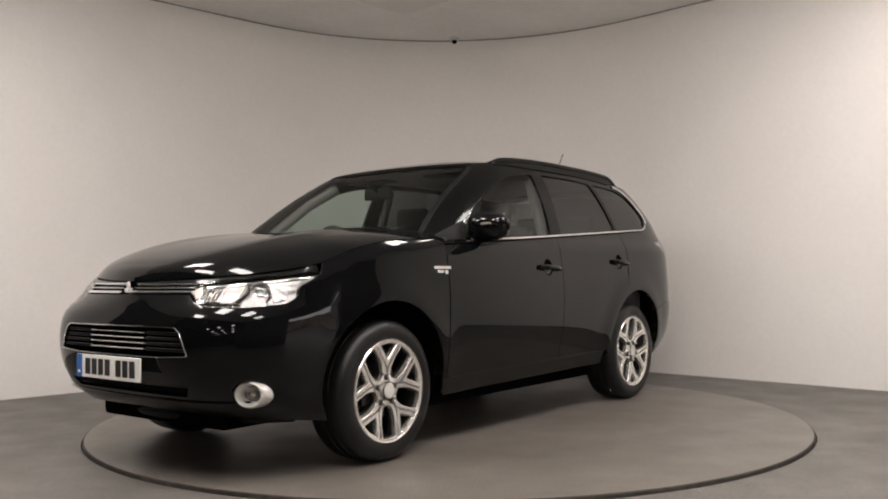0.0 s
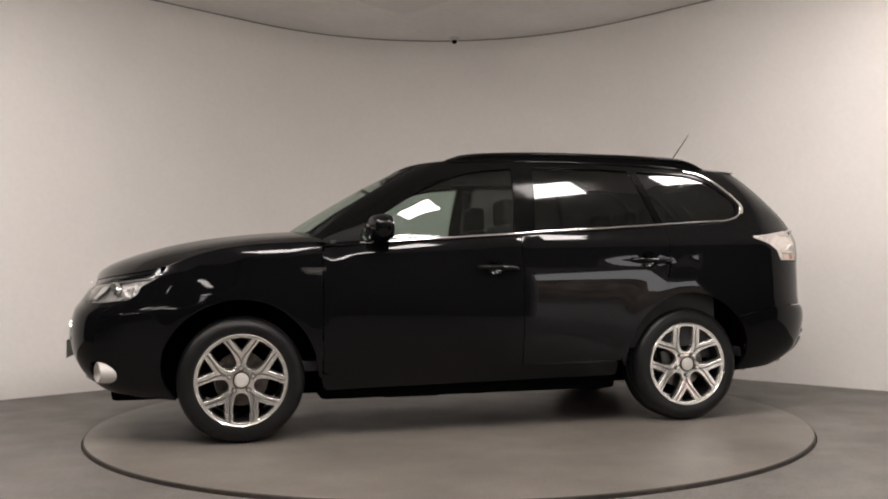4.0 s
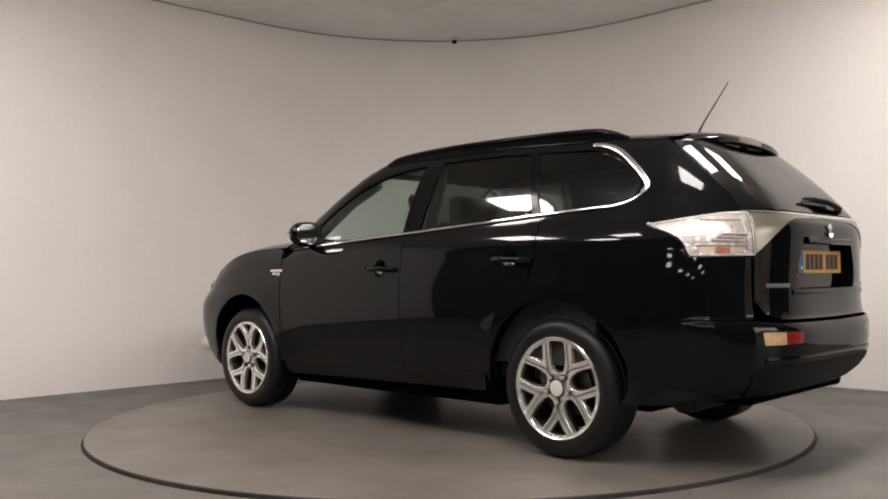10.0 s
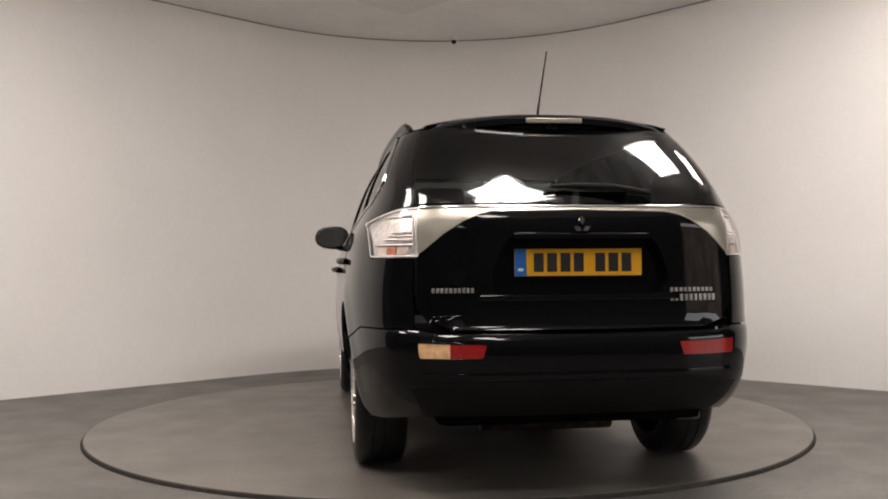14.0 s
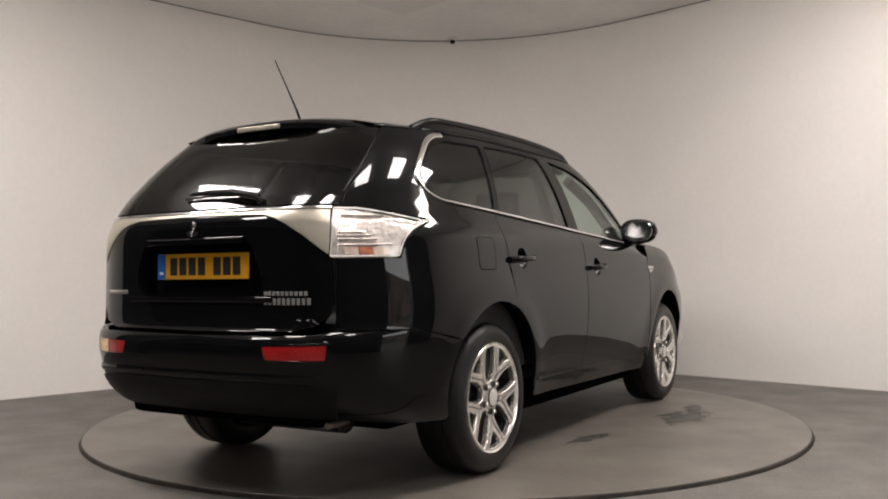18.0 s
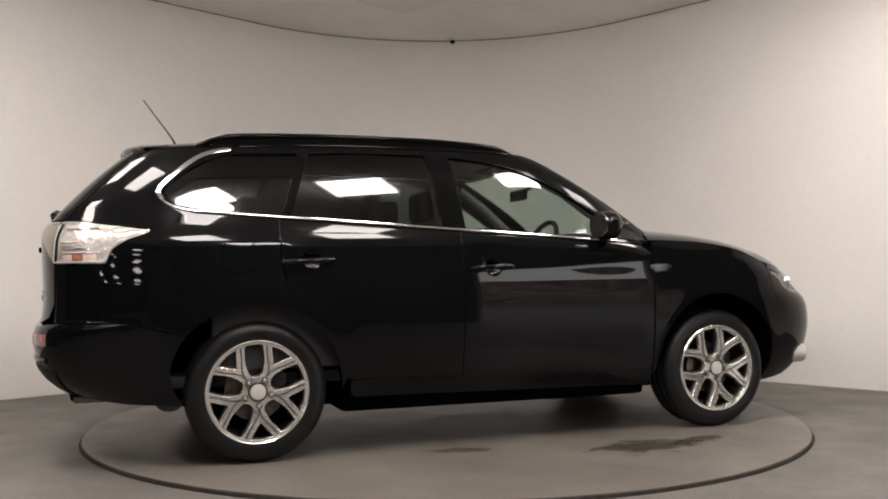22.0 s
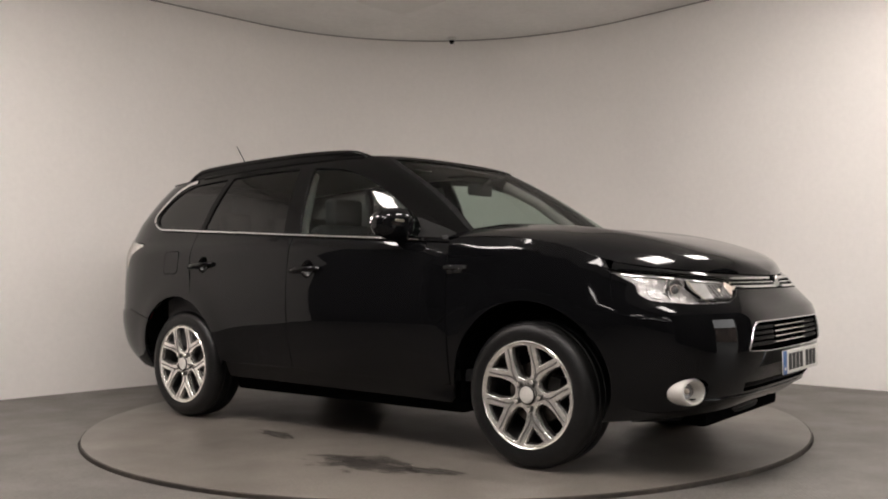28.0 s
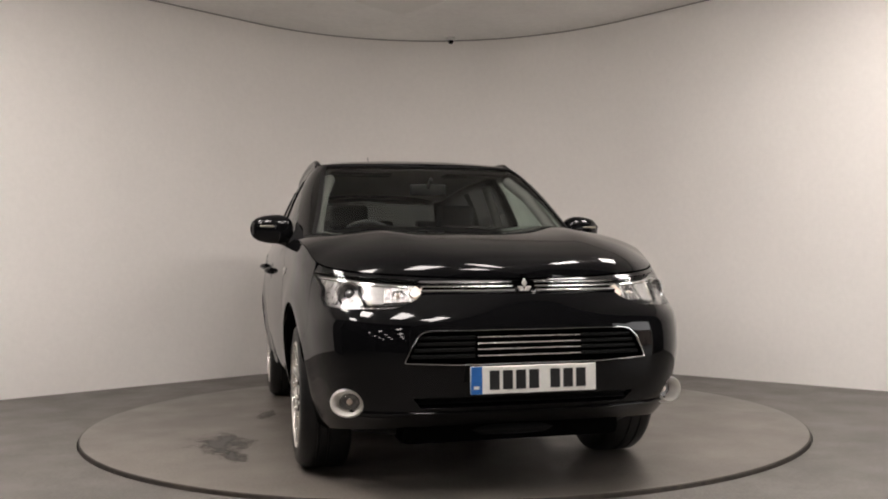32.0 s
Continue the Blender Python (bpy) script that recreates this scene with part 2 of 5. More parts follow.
def rounded(points, r=0.02, seg=5):
    """The polygon with rounded corners; a point may carry its own radius."""
    out = []
    n = len(points)
    for i in range(n):
        p0, p1, p2 = (np.array(points[(i + k) % n][:2], float) for k in (-1, 0, 1))
        rad = points[i][2] if len(points[i]) > 2 else r
        u, v = p0 - p1, p2 - p1
        lu, lv = np.linalg.norm(u), np.linalg.norm(v)
        k = min(rad, lu * 0.48, lv * 0.48)
        if k < 1e-4:
            out.append(tuple(p1))
            continue
        a, b = p1 + u / lu * k, p1 + v / lv * k
        for j in range(seg + 1):
            t = j / seg
            out.append(tuple((1 - t) ** 2 * a + 2 * t * (1 - t) * p1 + t * t * b))
    return out


def shrunk(poly, d):
    """The polygon moved inwards by d."""
    P = np.asarray(poly, float)
    area = np.sum(P[:, 0] * np.roll(P[:, 1], -1) - P[:, 1] * np.roll(P[:, 0], -1))
    s = 1.0 if area > 0 else -1.0
    e = np.roll(P, -1, axis=0) - P
    e /= np.maximum(np.linalg.norm(e, axis=1, keepdims=True), 1e-9)
    n = np.stack([-e[:, 1], e[:, 0]], 1) * s
    m = n + np.roll(n, 1, axis=0)
    m /= np.maximum((m * m).sum(1, keepdims=True) / 2, 0.35)
    return [tuple(q) for q in P + m * d]


def patch(name, outline, surf, mat, parent, holes=(), h=0.045, depth=0.014, lift=0.0, gap=0.0, side=1, label="", smooth=True, lip=0.0018):
    """A panel: the outline in the surface's two coordinates, filled, laid on the surface and given returned edges."""
    outline = resample(shrunk(outline, gap) if gap else list(outline), h * 0.6)
    holes = [resample(list(q), h * 0.6) for q in holes]
    P = np.array(outline)
    lo, hi = P.min(0), P.max(0)
    gx, gy = np.meshgrid(np.arange(lo[0] + h / 2, hi[0], h), np.arange(lo[1] + h / 2, hi[1], h))
    gx[1::2] += h / 2
    G = np.stack([gx.ravel(), gy.ravel()], 1)
    keep = inside(outline, G) & (edge_gap(outline, G) > h * 0.4)
    for q in holes:
        keep &= ~inside(q, G) & (edge_gap(q, G) > h * 0.4)
    G = G[keep]
    loops, verts = [], []
    for q in [outline] + holes:
        loops.append(list(range(len(verts), len(verts) + len(q))))
        verts += q
    edges = [(a, b) for lp in loops for a, b in zip(lp, lp[1:] + lp[:1])]
    nb = len(verts)
    verts += [tuple(g) for g in G]
    res = delaunay_2d_cdt([Vector(v) for v in verts], edges, [], 0, 1e-7)
    V = np.array([tuple(v) for v in res[0]])
    F = np.array([f for f in res[2] if len(f) == 3])
    C = V[F].mean(1)
    ok = inside(outline, C)
    for q in holes:
        ok &= ~inside(q, C)
    F = F[ok]
    pos, nor = surf_eval(surf, V)
    pos = pos + nor * lift
    a, b, c = pos[F[:, 0]], pos[F[:, 1]], pos[F[:, 2]]
    flip = np.einsum("ij,ij->i", np.cross(b - a, c - a), nor[F[:, 0]]) < 0
    F[flip] = F[flip][:, ::-1]
    faces = [tuple(f) for f in F]
    allv, alln = [pos], [nor]
    n0 = len(pos)
    if depth:
        # returned edges: a small rounded lip, then straight in
        count = {}
        for f in faces:
            for i in range(3):
                e = (f[i], f[(i + 1) % 3])
                count[e] = count.get(e, 0) + 1
        rim = [e for e in count if (e[1], e[0]) not in count]
        ids = sorted({i for e in rim for i in e})
        out = {i: np.zeros(3) for i in ids}
        for i, j in rim:
            d = pos[j] - pos[i]
            o = np.cross(d, nor[i])
            o /= max(np.linalg.norm(o), 1e-9)
            out[i] += o
            out[j] += o
        k = {i: n for n, i in enumerate(ids)}
        O = np.array([out[i] / max(np.linalg.norm(out[i]), 1e-9) for i in ids])
        N = nor[ids]
        lip = min(lip, depth * 0.3)
        r1 = pos[ids] + O * lip * 0.7 - N * lip * 0.3
        r2 = pos[ids] + O * lip - N * lip
        r3 = pos[ids] + O * lip - N * depth
        allv += [r1, r2, r3]
        alln += [N * 0.7 + O * 0.7, O * 0.95 + N * 0.1, O]
        m = len(ids)
        for i, j in rim:
            p, q = k[i], k[j]
            faces += [(j, i, n0 + p, n0 + q), (n0 + q, n0 + p, n0 + m + p, n0 + m + q), (n0 + m + q, n0 + m + p, n0 + 2 * m + p, n0 + 2 * m + q)]
    V3, N3 = np.concatenate(allv), np.concatenate(alln)
    N3 = N3 / np.maximum(np.linalg.norm(N3, axis=1, keepdims=True), 1e-9)
    if side < 0:
        V3 = V3 * (1, -1, 1)
        N3 = N3 * (1, -1, 1)
        faces = [f[::-1] for f in faces]
    return attach(name, mesh_of(name, V3, faces, mat, N3 if smooth else None, smooth), parent, label)


def surf_eval(surf, V):
    e = 1.5e-3
    pos = surf(V[:, 0], V[:, 1])
    du = surf(V[:, 0] + e, V[:, 1]) - surf(V[:, 0] - e, V[:, 1])
    dv = surf(V[:, 0], V[:, 1] + e) - surf(V[:, 0], V[:, 1] - e)
    n = np.cross(dv, du)
    return pos, n / np.maximum(np.linalg.norm(n, axis=1, keepdims=True), 1e-12)


def ribbon(name, line, surf, mat, parent, width=0.012, height=0.006, side=1, lift=0.0, closed=False, label="", h=0.03):
    """A raised strip that runs along a line on the surface."""
    L = np.array(resample(list(line), h) if closed else resample(list(line), h) + [tuple(line[-1])])
    if not closed:
        # resample() closes its polygons: cut the way back
        n = sum(max(1, int(math.ceil(math.hypot(b[0] - a[0], b[1] - a[1]) / h))) for a, b in zip(line, line[1:]))
        L = np.array(list(map(tuple, L[:n])) + [tuple(line[-1])])
    pos, nor = surf_eval(surf, L)
    if closed:
        t = np.roll(pos, -1, 0) - np.roll(pos, 1, 0)
    else:
        t = np.gradient(pos, axis=0)
    t /= np.maximum(np.linalg.norm(t, axis=1, keepdims=True), 1e-9)
    w = np.cross(nor, t)
    prof = [(-0.5, -0.3), (-0.5, 0.5), (-0.32, 0.9), (0, 1.0), (0.32, 0.9), (0.5, 0.5), (0.5, -0.3)]
    rows = [pos + w * a * width + nor * (lift + b * height) for a, b in prof]
    V = np.stack(rows, 1).reshape(-1, 3)
    if side < 0:
        V = V * (1, -1, 1)
    n, k = len(L), len(prof)
    bm = bmesh.new()
    vs = [bm.verts.new(v) for v in V]
    for i in range(n if closed else n - 1):
        for j in range(k):
            a, b = i * k + j, i * k + (j + 1) % k
            c, d = ((i + 1) % n) * k + (j + 1) % k, ((i + 1) % n) * k + j
            bm.faces.new((vs[a], vs[b], vs[c], vs[d]))
    if not closed:
        bm.faces.new(vs[:k])
        bm.faces.new(vs[-k:])
    return part(name, bm, mat, parent, label)


# ---- the room ----
ROOM_H = 3.33
FLOOR_Z = -0.02
DL, DR = np.array((-0.715, -0.699)), np.array((0.715, -0.699))
ARC_R, ARC_TOP = 2.55, 3.36


def wall_line(out=0.0, reach=5.4):
    """The booth wall in plan: two straight flanks joined by a round back."""
    c = np.array((0.0, ARC_TOP - ARC_R))
    r = ARC_R + out
    half = math.asin(0.699)
    arc = [c + r * np.array((math.sin(t), math.cos(t))) for t in np.linspace(-half, half, 49)]
    return [arc[0] + DL * reach] + arc + [arc[-1] + DR * reach]


def wall_between(name, inner, outer, z0, z1, mat, label):
    V, F = [], []
    n = len(inner)
    for a, b in zip(inner, outer):
        V += [(a[0], a[1], z0), (a[0], a[1], z1), (b[0], b[1], z0), (b[0], b[1], z1)]
    for i in range(n - 1):
        a, b = 4 * i, 4 * i + 4
        F += [(a, b, b + 1, a + 1), (a + 2, a + 3, b + 3, b + 2), (a + 1, b + 1, b + 3, a + 3), (a, a + 2, b + 2, b)]
    F += [(0, 1, 3, 2), (4 * n - 4, 4 * n - 2, 4 * n - 1, 4 * n - 3)]
    ob = attach(name, mesh_of(name, V, F, mat))
    ob.data.set_sharp_from_angle(angle=radians(30))
    return tagged(ob, label, "wall", kind="structure")


def slab(name, poly, z0, z1, mat, label, category):
    n = len(poly)
    V = [(p[0], p[1], z0) for p in poly] + [(p[0], p[1], z1) for p in poly]
    F = [tuple(range(n))[::-1], tuple(range(n, 2 * n))] + [(i, (i + 1) % n, n + (i + 1) % n, n + i) for i in range(n)]
    return tagged(attach(name, mesh_of(name, V, F, mat, smooth=False)), label, category, kind="structure")


def build_room():
    line = wall_line()
    wall_between("wall_back", line, wall_line(0.15), FLOOR_Z - 0.05, ROOM_H + 0.05, WALL, "curved white painted studio wall with straight flanks")
    l0, r0 = np.array(line[0]), np.array(line[-1])
    tip = np.array((0.0, l0[1] - abs(l0[0]) * 0.699 / 0.715))
    n1, n2 = np.array((-0.699, -0.715)) * 0.15, np.array((0.699, -0.715)) * 0.15
    gap = tip + (l0 - tip) * 0.78
    wall_between("wall_front_left", [gap, l0], [gap + n1, l0 + n1], FLOOR_Z - 0.05, ROOM_H + 0.05, FAR_WALL, "charcoal painted wall beside the open hall")
    # a dark hall opens behind the camera
    hall = [np.array(p) for p in ((0.0, tip[1] - 0.004), (0.0, -19.0), (-12.0, -19.0), (-12.0, gap[1] - 0.11), (gap[0] - 0.11, gap[1] - 0.11))]
    for a, b in zip(hall, hall[1:]):
        d = (b - a) / np.linalg.norm(b - a)
        n = np.array((-d[1], d[0])) * -0.15
        wall_between("wall_hall", [a, b], [a - n, b - n], FLOOR_Z - 0.05, ROOM_H + 0.05, FAR_WALL, "dark wall of the hall behind the studio")
    slab("floor_hall", hall + [gap], FLOOR_Z - 0.2, FLOOR_Z - 0.004, FLOOR, "grey floor of the hall", "floor")
    slab("ceiling_hall", hall + [gap], ROOM_H + 0.004, ROOM_H + 0.12, HALL_CEIL, "dark ceiling of the hall", "ceiling")
    # the right front wall has the open vehicle door
    d0, d1, top = r0 + (tip - r0) * 0.27, r0 + (tip - r0) * 0.515, 1.86
    for a, b, z0 in ((r0, d0, FLOOR_Z - 0.05), (d1, tip, FLOOR_Z - 0.05), (d0, d1, top)):
        wall_between("wall_front_right", [a, b], [a + n2, b + n2], z0, ROOM_H + 0.05, FAR_WALL, "charcoal painted wall with an open vehicle door")
    out = n2 / 0.15
    for a, b, z0 in ((d0, d0 + (d1 - d0) * 0.025, FLOOR_Z), (d1 + (d0 - d1) * 0.025, d1, FLOOR_Z), (d0 + (d1 - d0) * 0.025, d1 + (d0 - d1) * 0.025, top - 0.08)):
        wall_between("trim", [a - out * 0.01, b - out * 0.01], [a + out * 0.16, b + out * 0.16], z0, top, PLASTIC_TRIM, "grey frame of the vehicle door")
    c = (d0 + d1) / 2
    slab("ground", [c + out * 0.4 + (d1 - d0) * 1.6, c + out * 0.4 - (d1 - d0) * 5, c + out * 40 - (d1 - d0) * 12, c + out * 40 + (d1 - d0) * 12], FLOOR_Z - 0.2, FLOOR_Z - 0.01, YARD, "grey paved yard outside the door", "ground")
    y0, y1 = c + out * 11 + (d1 - d0) * 5, c + out * 11 - (d1 - d0) * 5
    wall_between("wall_yard", [y1, y0], [y1 + out * 0.3, y0 + out * 0.3], FLOOR_Z - 0.1, 3.0, BRICK, "brown brick wall round the yard")
    slab("ceiling", [tip + (n1 + n2) * 1.0] + [tuple(p) for p in wall_line(0.15)][::-1], ROOM_H, ROOM_H + 0.1, CEIL, "flat pale painted studio ceiling", "ceiling")
    inner = wall_line(-0.012)
    wall_between("trim", inner, wall_line(-0.001), ROOM_H - 0.009, ROOM_H, PLASTIC_TRIM, "thin grey shadow line under the ceiling")
    # floor with a round pit for the turntable
    pit = 2.204
    bm = bmesh.new()
    seg = 160
    ring = [bm.verts.new((pit * math.cos(2 * math.pi * k / seg), pit * math.sin(2 * math.pi * k / seg), FLOOR_Z)) for k in range(seg)]
    low = [bm.verts.new((v.co.x, v.co.y, FLOOR_Z - 0.06)) for v in ring]
    out = []
    for k in range(seg):
        t = 2 * math.pi * k / seg
        c, s = math.cos(t), math.sin(t)
        f = min(6.2 / max(abs(c), 1e-6), (4.2 if s > 0 else 9.6) / max(abs(s), 1e-6))
        out.append(bm.verts.new((f * c, f * s, FLOOR_Z)))
    for k in range(seg):
        j = (k + 1) % seg
        bm.faces.new((ring[k], out[k], out[j], ring[j]))
        bm.faces.new((low[k], ring[k], ring[j], low[j]))
    bm.faces.new(low)
    tagged(part("floor", bm, FLOOR, smooth=False), "speckled grey coated studio floor", "floor", kind="structure")


def ceiling_panel(x, y, lit=True, lamp=None):
    m = pose(x, y, ROOM_H, 0, 0, 45)
    p = tagged(empty("ceiling_light", m=m), "square white ceiling light panel, lit" if lit else "square pale ceiling panel, unlit", "ceiling light", "ceiling light panels")
    bm = bmesh.new()
    for sx, sy, lx, ly in ((0, 0.305, 0.64, 0.03), (0, -0.305, 0.64, 0.03), (0.305, 0, 0.03, 0.58), (-0.305, 0, 0.03, 0.58)):
        box(sx, sy, -0.012 if lit else -0.003, lx, ly, 0.024 if lit else 0.006, 0.002, 1, bm)
    part("frame", bm, PANEL_FRAME if lit else CEIL, p)
    part("diffuser", box(0, 0, -0.034, 0.56, 0.56, 0.068, 0.012, 2) if lit else box(0, 0, -0.006, 0.56, 0.56, 0.012), (lamp or PANEL) if lit else PALE, p, "deep opal diffuser" if lit else "")
    return p


# Panel at (-3.30, -2.60) is added to brighten the left wall and floor.
PANELS = [(2.78, -0.45), (1.80, -1.42), (0.64, -2.46), (-0.51, -3.38), (-1.84, -2.44), (-2.72, -1.22), (-3.30, -2.60), (0.60, -4.40)]


def build_lights():
    for x, y in PANELS:
        ceiling_panel(x, y)
    for x in (-1.3, -4.2, -7.1):
        for y in (-9.4, -12.0, -14.6, -17.2):
            ceiling_panel(x, y, True, PANEL_HALL)
    ceiling_panel(-0.36, 1.98, False)


def build_turntable():
    d = tagged(empty("turntable"), "round grey coated vehicle turntable with a dark rim", "turntable")
    part("deck", lathe([(0.0, 0.0), (1.0, 0.0), (2.187, 0.0), (2.190, -0.004)], 192, "Z"), DISC, d)
    part("rim", lathe([(2.1905, -0.002), (2.1945, -0.004), (2.196, -0.009), (2.196, -0.075), (2.15, -0.075)], 192, "Z"), EDGE, d, "black rubber rim")
    return d


def build_stains(d):
    """Damp patches on the deck that turn with it."""
    for i, (cx, cy, rx, ry, turn) in enumerate(((0.60, -1.39, 0.38, 0.22, 8), (-0.35, -1.12, 0.22, 0.08, -10), (0.98, -1.34, 0.20, 0.09, 20))):
        bm = bmesh.new()
        bmesh.ops.create_circle(bm, cap_ends=True, segments=48, radius=1.0)
        m = pose(cx, cy, 0.0012 + 0.0004 * i, 0, 0, turn) @ Matrix.Diagonal((rx, ry, 1.0, 1.0))
        part("damp_stain", bm, WET, d, "dark soft-edged damp stain", m, smooth=False)


def build_sensor():
    s = tagged(empty("ceiling_sensor", m=pose(0.10, 3.24, ROOM_H)), "small white ceiling sensor with a dark lens", "sensor")
    part("base", lathe([(0.0, 0.0), (0.045, 0.0), (0.045, -0.02), (0.038, -0.03), (0.0, -0.03)], 24, "Z"), PALE, s)
    part("lens", lathe([(0.0, -0.03), (0.028, -0.03), (0.026, -0.05), (0.016, -0.062), (0.0, -0.066)], 20, "Z"), GLOSS_BLACK, s)


build_room()
build_lights()
table = build_turntable()
build_stains(table)
build_sensor()

# ---- the car: forward is +x, left is +y, origin on the ground between the axles ----
def spline(xs, ys):
    """A smooth curve through the points."""
    xs, ys = np.array(xs, float), np.array(ys, float)
    if xs[0] > xs[-1]:
        xs, ys = xs[::-1], ys[::-1]
    d = np.diff(ys) / np.diff(xs)
    m = np.concatenate([[d[0]], (d[:-1] + d[1:]) / 2, [d[-1]]])

    def f(x):
        x = np.asarray(x, float)
        i = np.clip(np.searchsorted(xs, x) - 1, 0, len(xs) - 2)
        h = xs[i + 1] - xs[i]
        t = (x - xs[i]) / h
        inner = (2 * t**3 - 3 * t**2 + 1) * ys[i] + (t**3 - 2 * t**2 + t) * h * m[i] + (-2 * t**3 + 3 * t**2) * ys[i + 1] + (t**3 - t**2) * h * m[i + 1]
        return np.where(x < xs[0], ys[0] + (x - xs[0]) * m[0], np.where(x > xs[-1], ys[-1] + (x - xs[-1]) * m[-1], inner))

    return f


def smooth(a, b, x):
    t = np.clip((x - a) / (b - a), 0, 1)
    return t * t * (3 - 2 * t)


WHEEL_X, WHEEL_Z = 1.335, 0.345


class Ring:
    """A body of plan curves, one for each height: straight sides closed by superellipses at nose and tail.
    Coordinate a is x along the sides and runs on round the corners to the middle."""

    def __init__(self, wide, nose, tail, xf, xr, nf, nr, af, ar, bow, bow_back):
        self.bow, self.bow_back = bow, bow_back
        self.wide, self.nose, self.tail = wide, nose, tail
        self.xf, self.xr, self.nf, self.nr, self.af, self.ar = xf, xr, nf, nr, af, ar

    def corner(self, frac, reach, wide, n):
        k = np.linspace(0, 1, 72)
        k = k * k * (3 - 2 * k) * math.pi / 2
        n = np.broadcast_to(np.asarray(n, float), frac.shape)
        s, c = np.sin(k) ** (2 / n[:, None]), np.cos(k) ** (2 / n[:, None])
        th = np.empty_like(frac)
        X, Y = reach[:, None] * s, wide[:, None] * c
        L = np.cumsum(np.hypot(np.diff(X, axis=1), np.diff(Y, axis=1)), axis=1)
        L = np.concatenate([np.zeros((len(L), 1)), L], 1) / L[:, -1:]
        for i in range(len(frac)):
            th[i] = np.interp(frac[i], L[i], k)
        return reach * np.sin(th) ** (2 / n), wide * np.cos(th) ** (2 / n)

    def __call__(self, a, z):
        a, z = np.array(a, float).ravel(), np.array(z, float).ravel()
        sign = np.where((a > self.af) | (a < self.ar), -1.0, 1.0)
        a = np.where(a > self.af, 2 * self.af - a, np.where(a < self.ar, 2 * self.ar - a, a))
        x, y = a.copy(), self.wide(z)
        m = a > self.xf
        if m.any():
            px, py = self.corner((a[m] - self.xf) / (self.af - self.xf), self.nose(z[m]) - self.xf, y[m], self.nf(z[m]))
            x[m], y[m] = self.xf + px, py
        m = a < self.xr
        if m.any():
            px, py = self.corner((self.xr - a[m]) / (self.xr - self.ar), self.xr - self.tail(z[m]), y[m], self.nr)
            x[m], y[m] = self.xr - px, py
        y = y * (1 - np.where(x > 0, self.bow, self.bow_back) * (x / 1.3) ** 2)
        return np.stack([x, y * sign, z], 1)


LOWER = Ring(
    spline((0.15, 0.20, 0.26, 0.34, 0.45, 0.60, 0.75, 0.86, 0.92, 0.98, 1.03, 1.07, 1.10, 1.15, 1.25), (0.76, 0.795, 0.836, 0.858, 0.877, 0.896, 0.904, 0.901, 0.895, 0.8875, 0.8822, 0.8748, 0.8625, 0.8365, 0.796)),
    spline((0.15, 0.20, 0.26, 0.34, 0.45, 0.56, 0.66, 0.75, 0.82, 0.88, 0.94), (1.86, 1.94, 2.055, 2.175, 2.254, 2.28, 2.278, 2.262, 2.236, 2.192, 2.115)),
    spline((0.25, 0.30, 0.36, 0.44, 0.55, 0.63, 0.675, 0.70, 0.75, 0.85, 0.95, 1.05, 1.12, 1.18, 1.25), (-1.98, -2.12, -2.25, -2.34, -2.377, -2.383, -2.372, -2.347, -2.338, -2.336, -2.340, -2.343, -2.343, -2.318, -2.255)),
    1.25, -1.2, spline((0.3, 0.45, 0.56, 0.7, 0.8, 0.95), (4.7, 4.6, 4.6, 4.4, 3.9, 3.6)), 4.4, 2.87, -2.98, 0.030, 0.012)
UPPER = Ring(
    spline((1.0, 1.06, 1.12, 1.2, 1.3, 1.4, 1.5, 1.56, 1.62), (0.868, 0.856, 0.842, 0.820, 0.787, 0.747, 0.696, 0.655, 0.605)),
    spline((1.05, 1.13, 1.2, 1.3, 1.4, 1.5, 1.57, 1.62), (1.25, 1.125, 1.015, 0.855, 0.685, 0.50, 0.355, 0.22)),
    spline((1.0, 1.1, 1.16, 1.2, 1.3, 1.4, 1.5, 1.56, 1.62), (-2.315, -2.313, -2.307, -2.283, -2.197, -2.099, -1.989, -1.918, -1.84)),
    -0.1, -0.8, spline((1.0, 1.6), (4.8, 4.8)), 6.4, 1.55, -2.98, 0.035, 0.020)


def belt(x):
    return 1.128 - 0.0615 * np.asarray(x, float)


def flare(P):
    """Wheel arch lips."""
    for wx in (WHEEL_X, -WHEEL_X):
        r = np.hypot(P[:, 0] - wx, (P[:, 2] - WHEEL_Z) * 0.95)
        P[:, 1] += np.sign(P[:, 1]) * 0.010 * np.exp(-(((r - 0.43) / 0.085) ** 2)) * smooth(0.24, 0.44, P[:, 2])
    return P


def crease(P):
    """The shoulder line along the flanks, the hollow of the lower doors."""
    along = smooth(-1.7, -1.0, P[:, 0]) * (1 - smooth(0.5, 1.0, P[:, 0]))
    zc = 0.965 - 0.028 * P[:, 0]
    push = 0.0020 * np.exp(-(((P[:, 2] - zc) / 0.018) ** 2))
    doors = smooth(-1.0, -0.5, P[:, 0]) * (1 - smooth(0.45, 0.95, P[:, 0]))
    low = 0.605 - P[:, 2]
    low = 0.5 * (low + np.sqrt(low**2 + 0.0006))
    push = push * along - doors * (0.042 * low + 0.10 * low**2)
    P[:, 1] += np.sign(P[:, 1]) * push
    return P


def vee(P):
    """Above the bumper the nose is swept back a little from the middle."""
    w = smooth(0.72, 0.84, P[:, 2]) * smooth(1.5, 2.0, P[:, 0])
    P[:, 0] -= 0.052 * w * (1 - np.exp(-((P[:, 1] / 0.34) ** 2)))
    return P


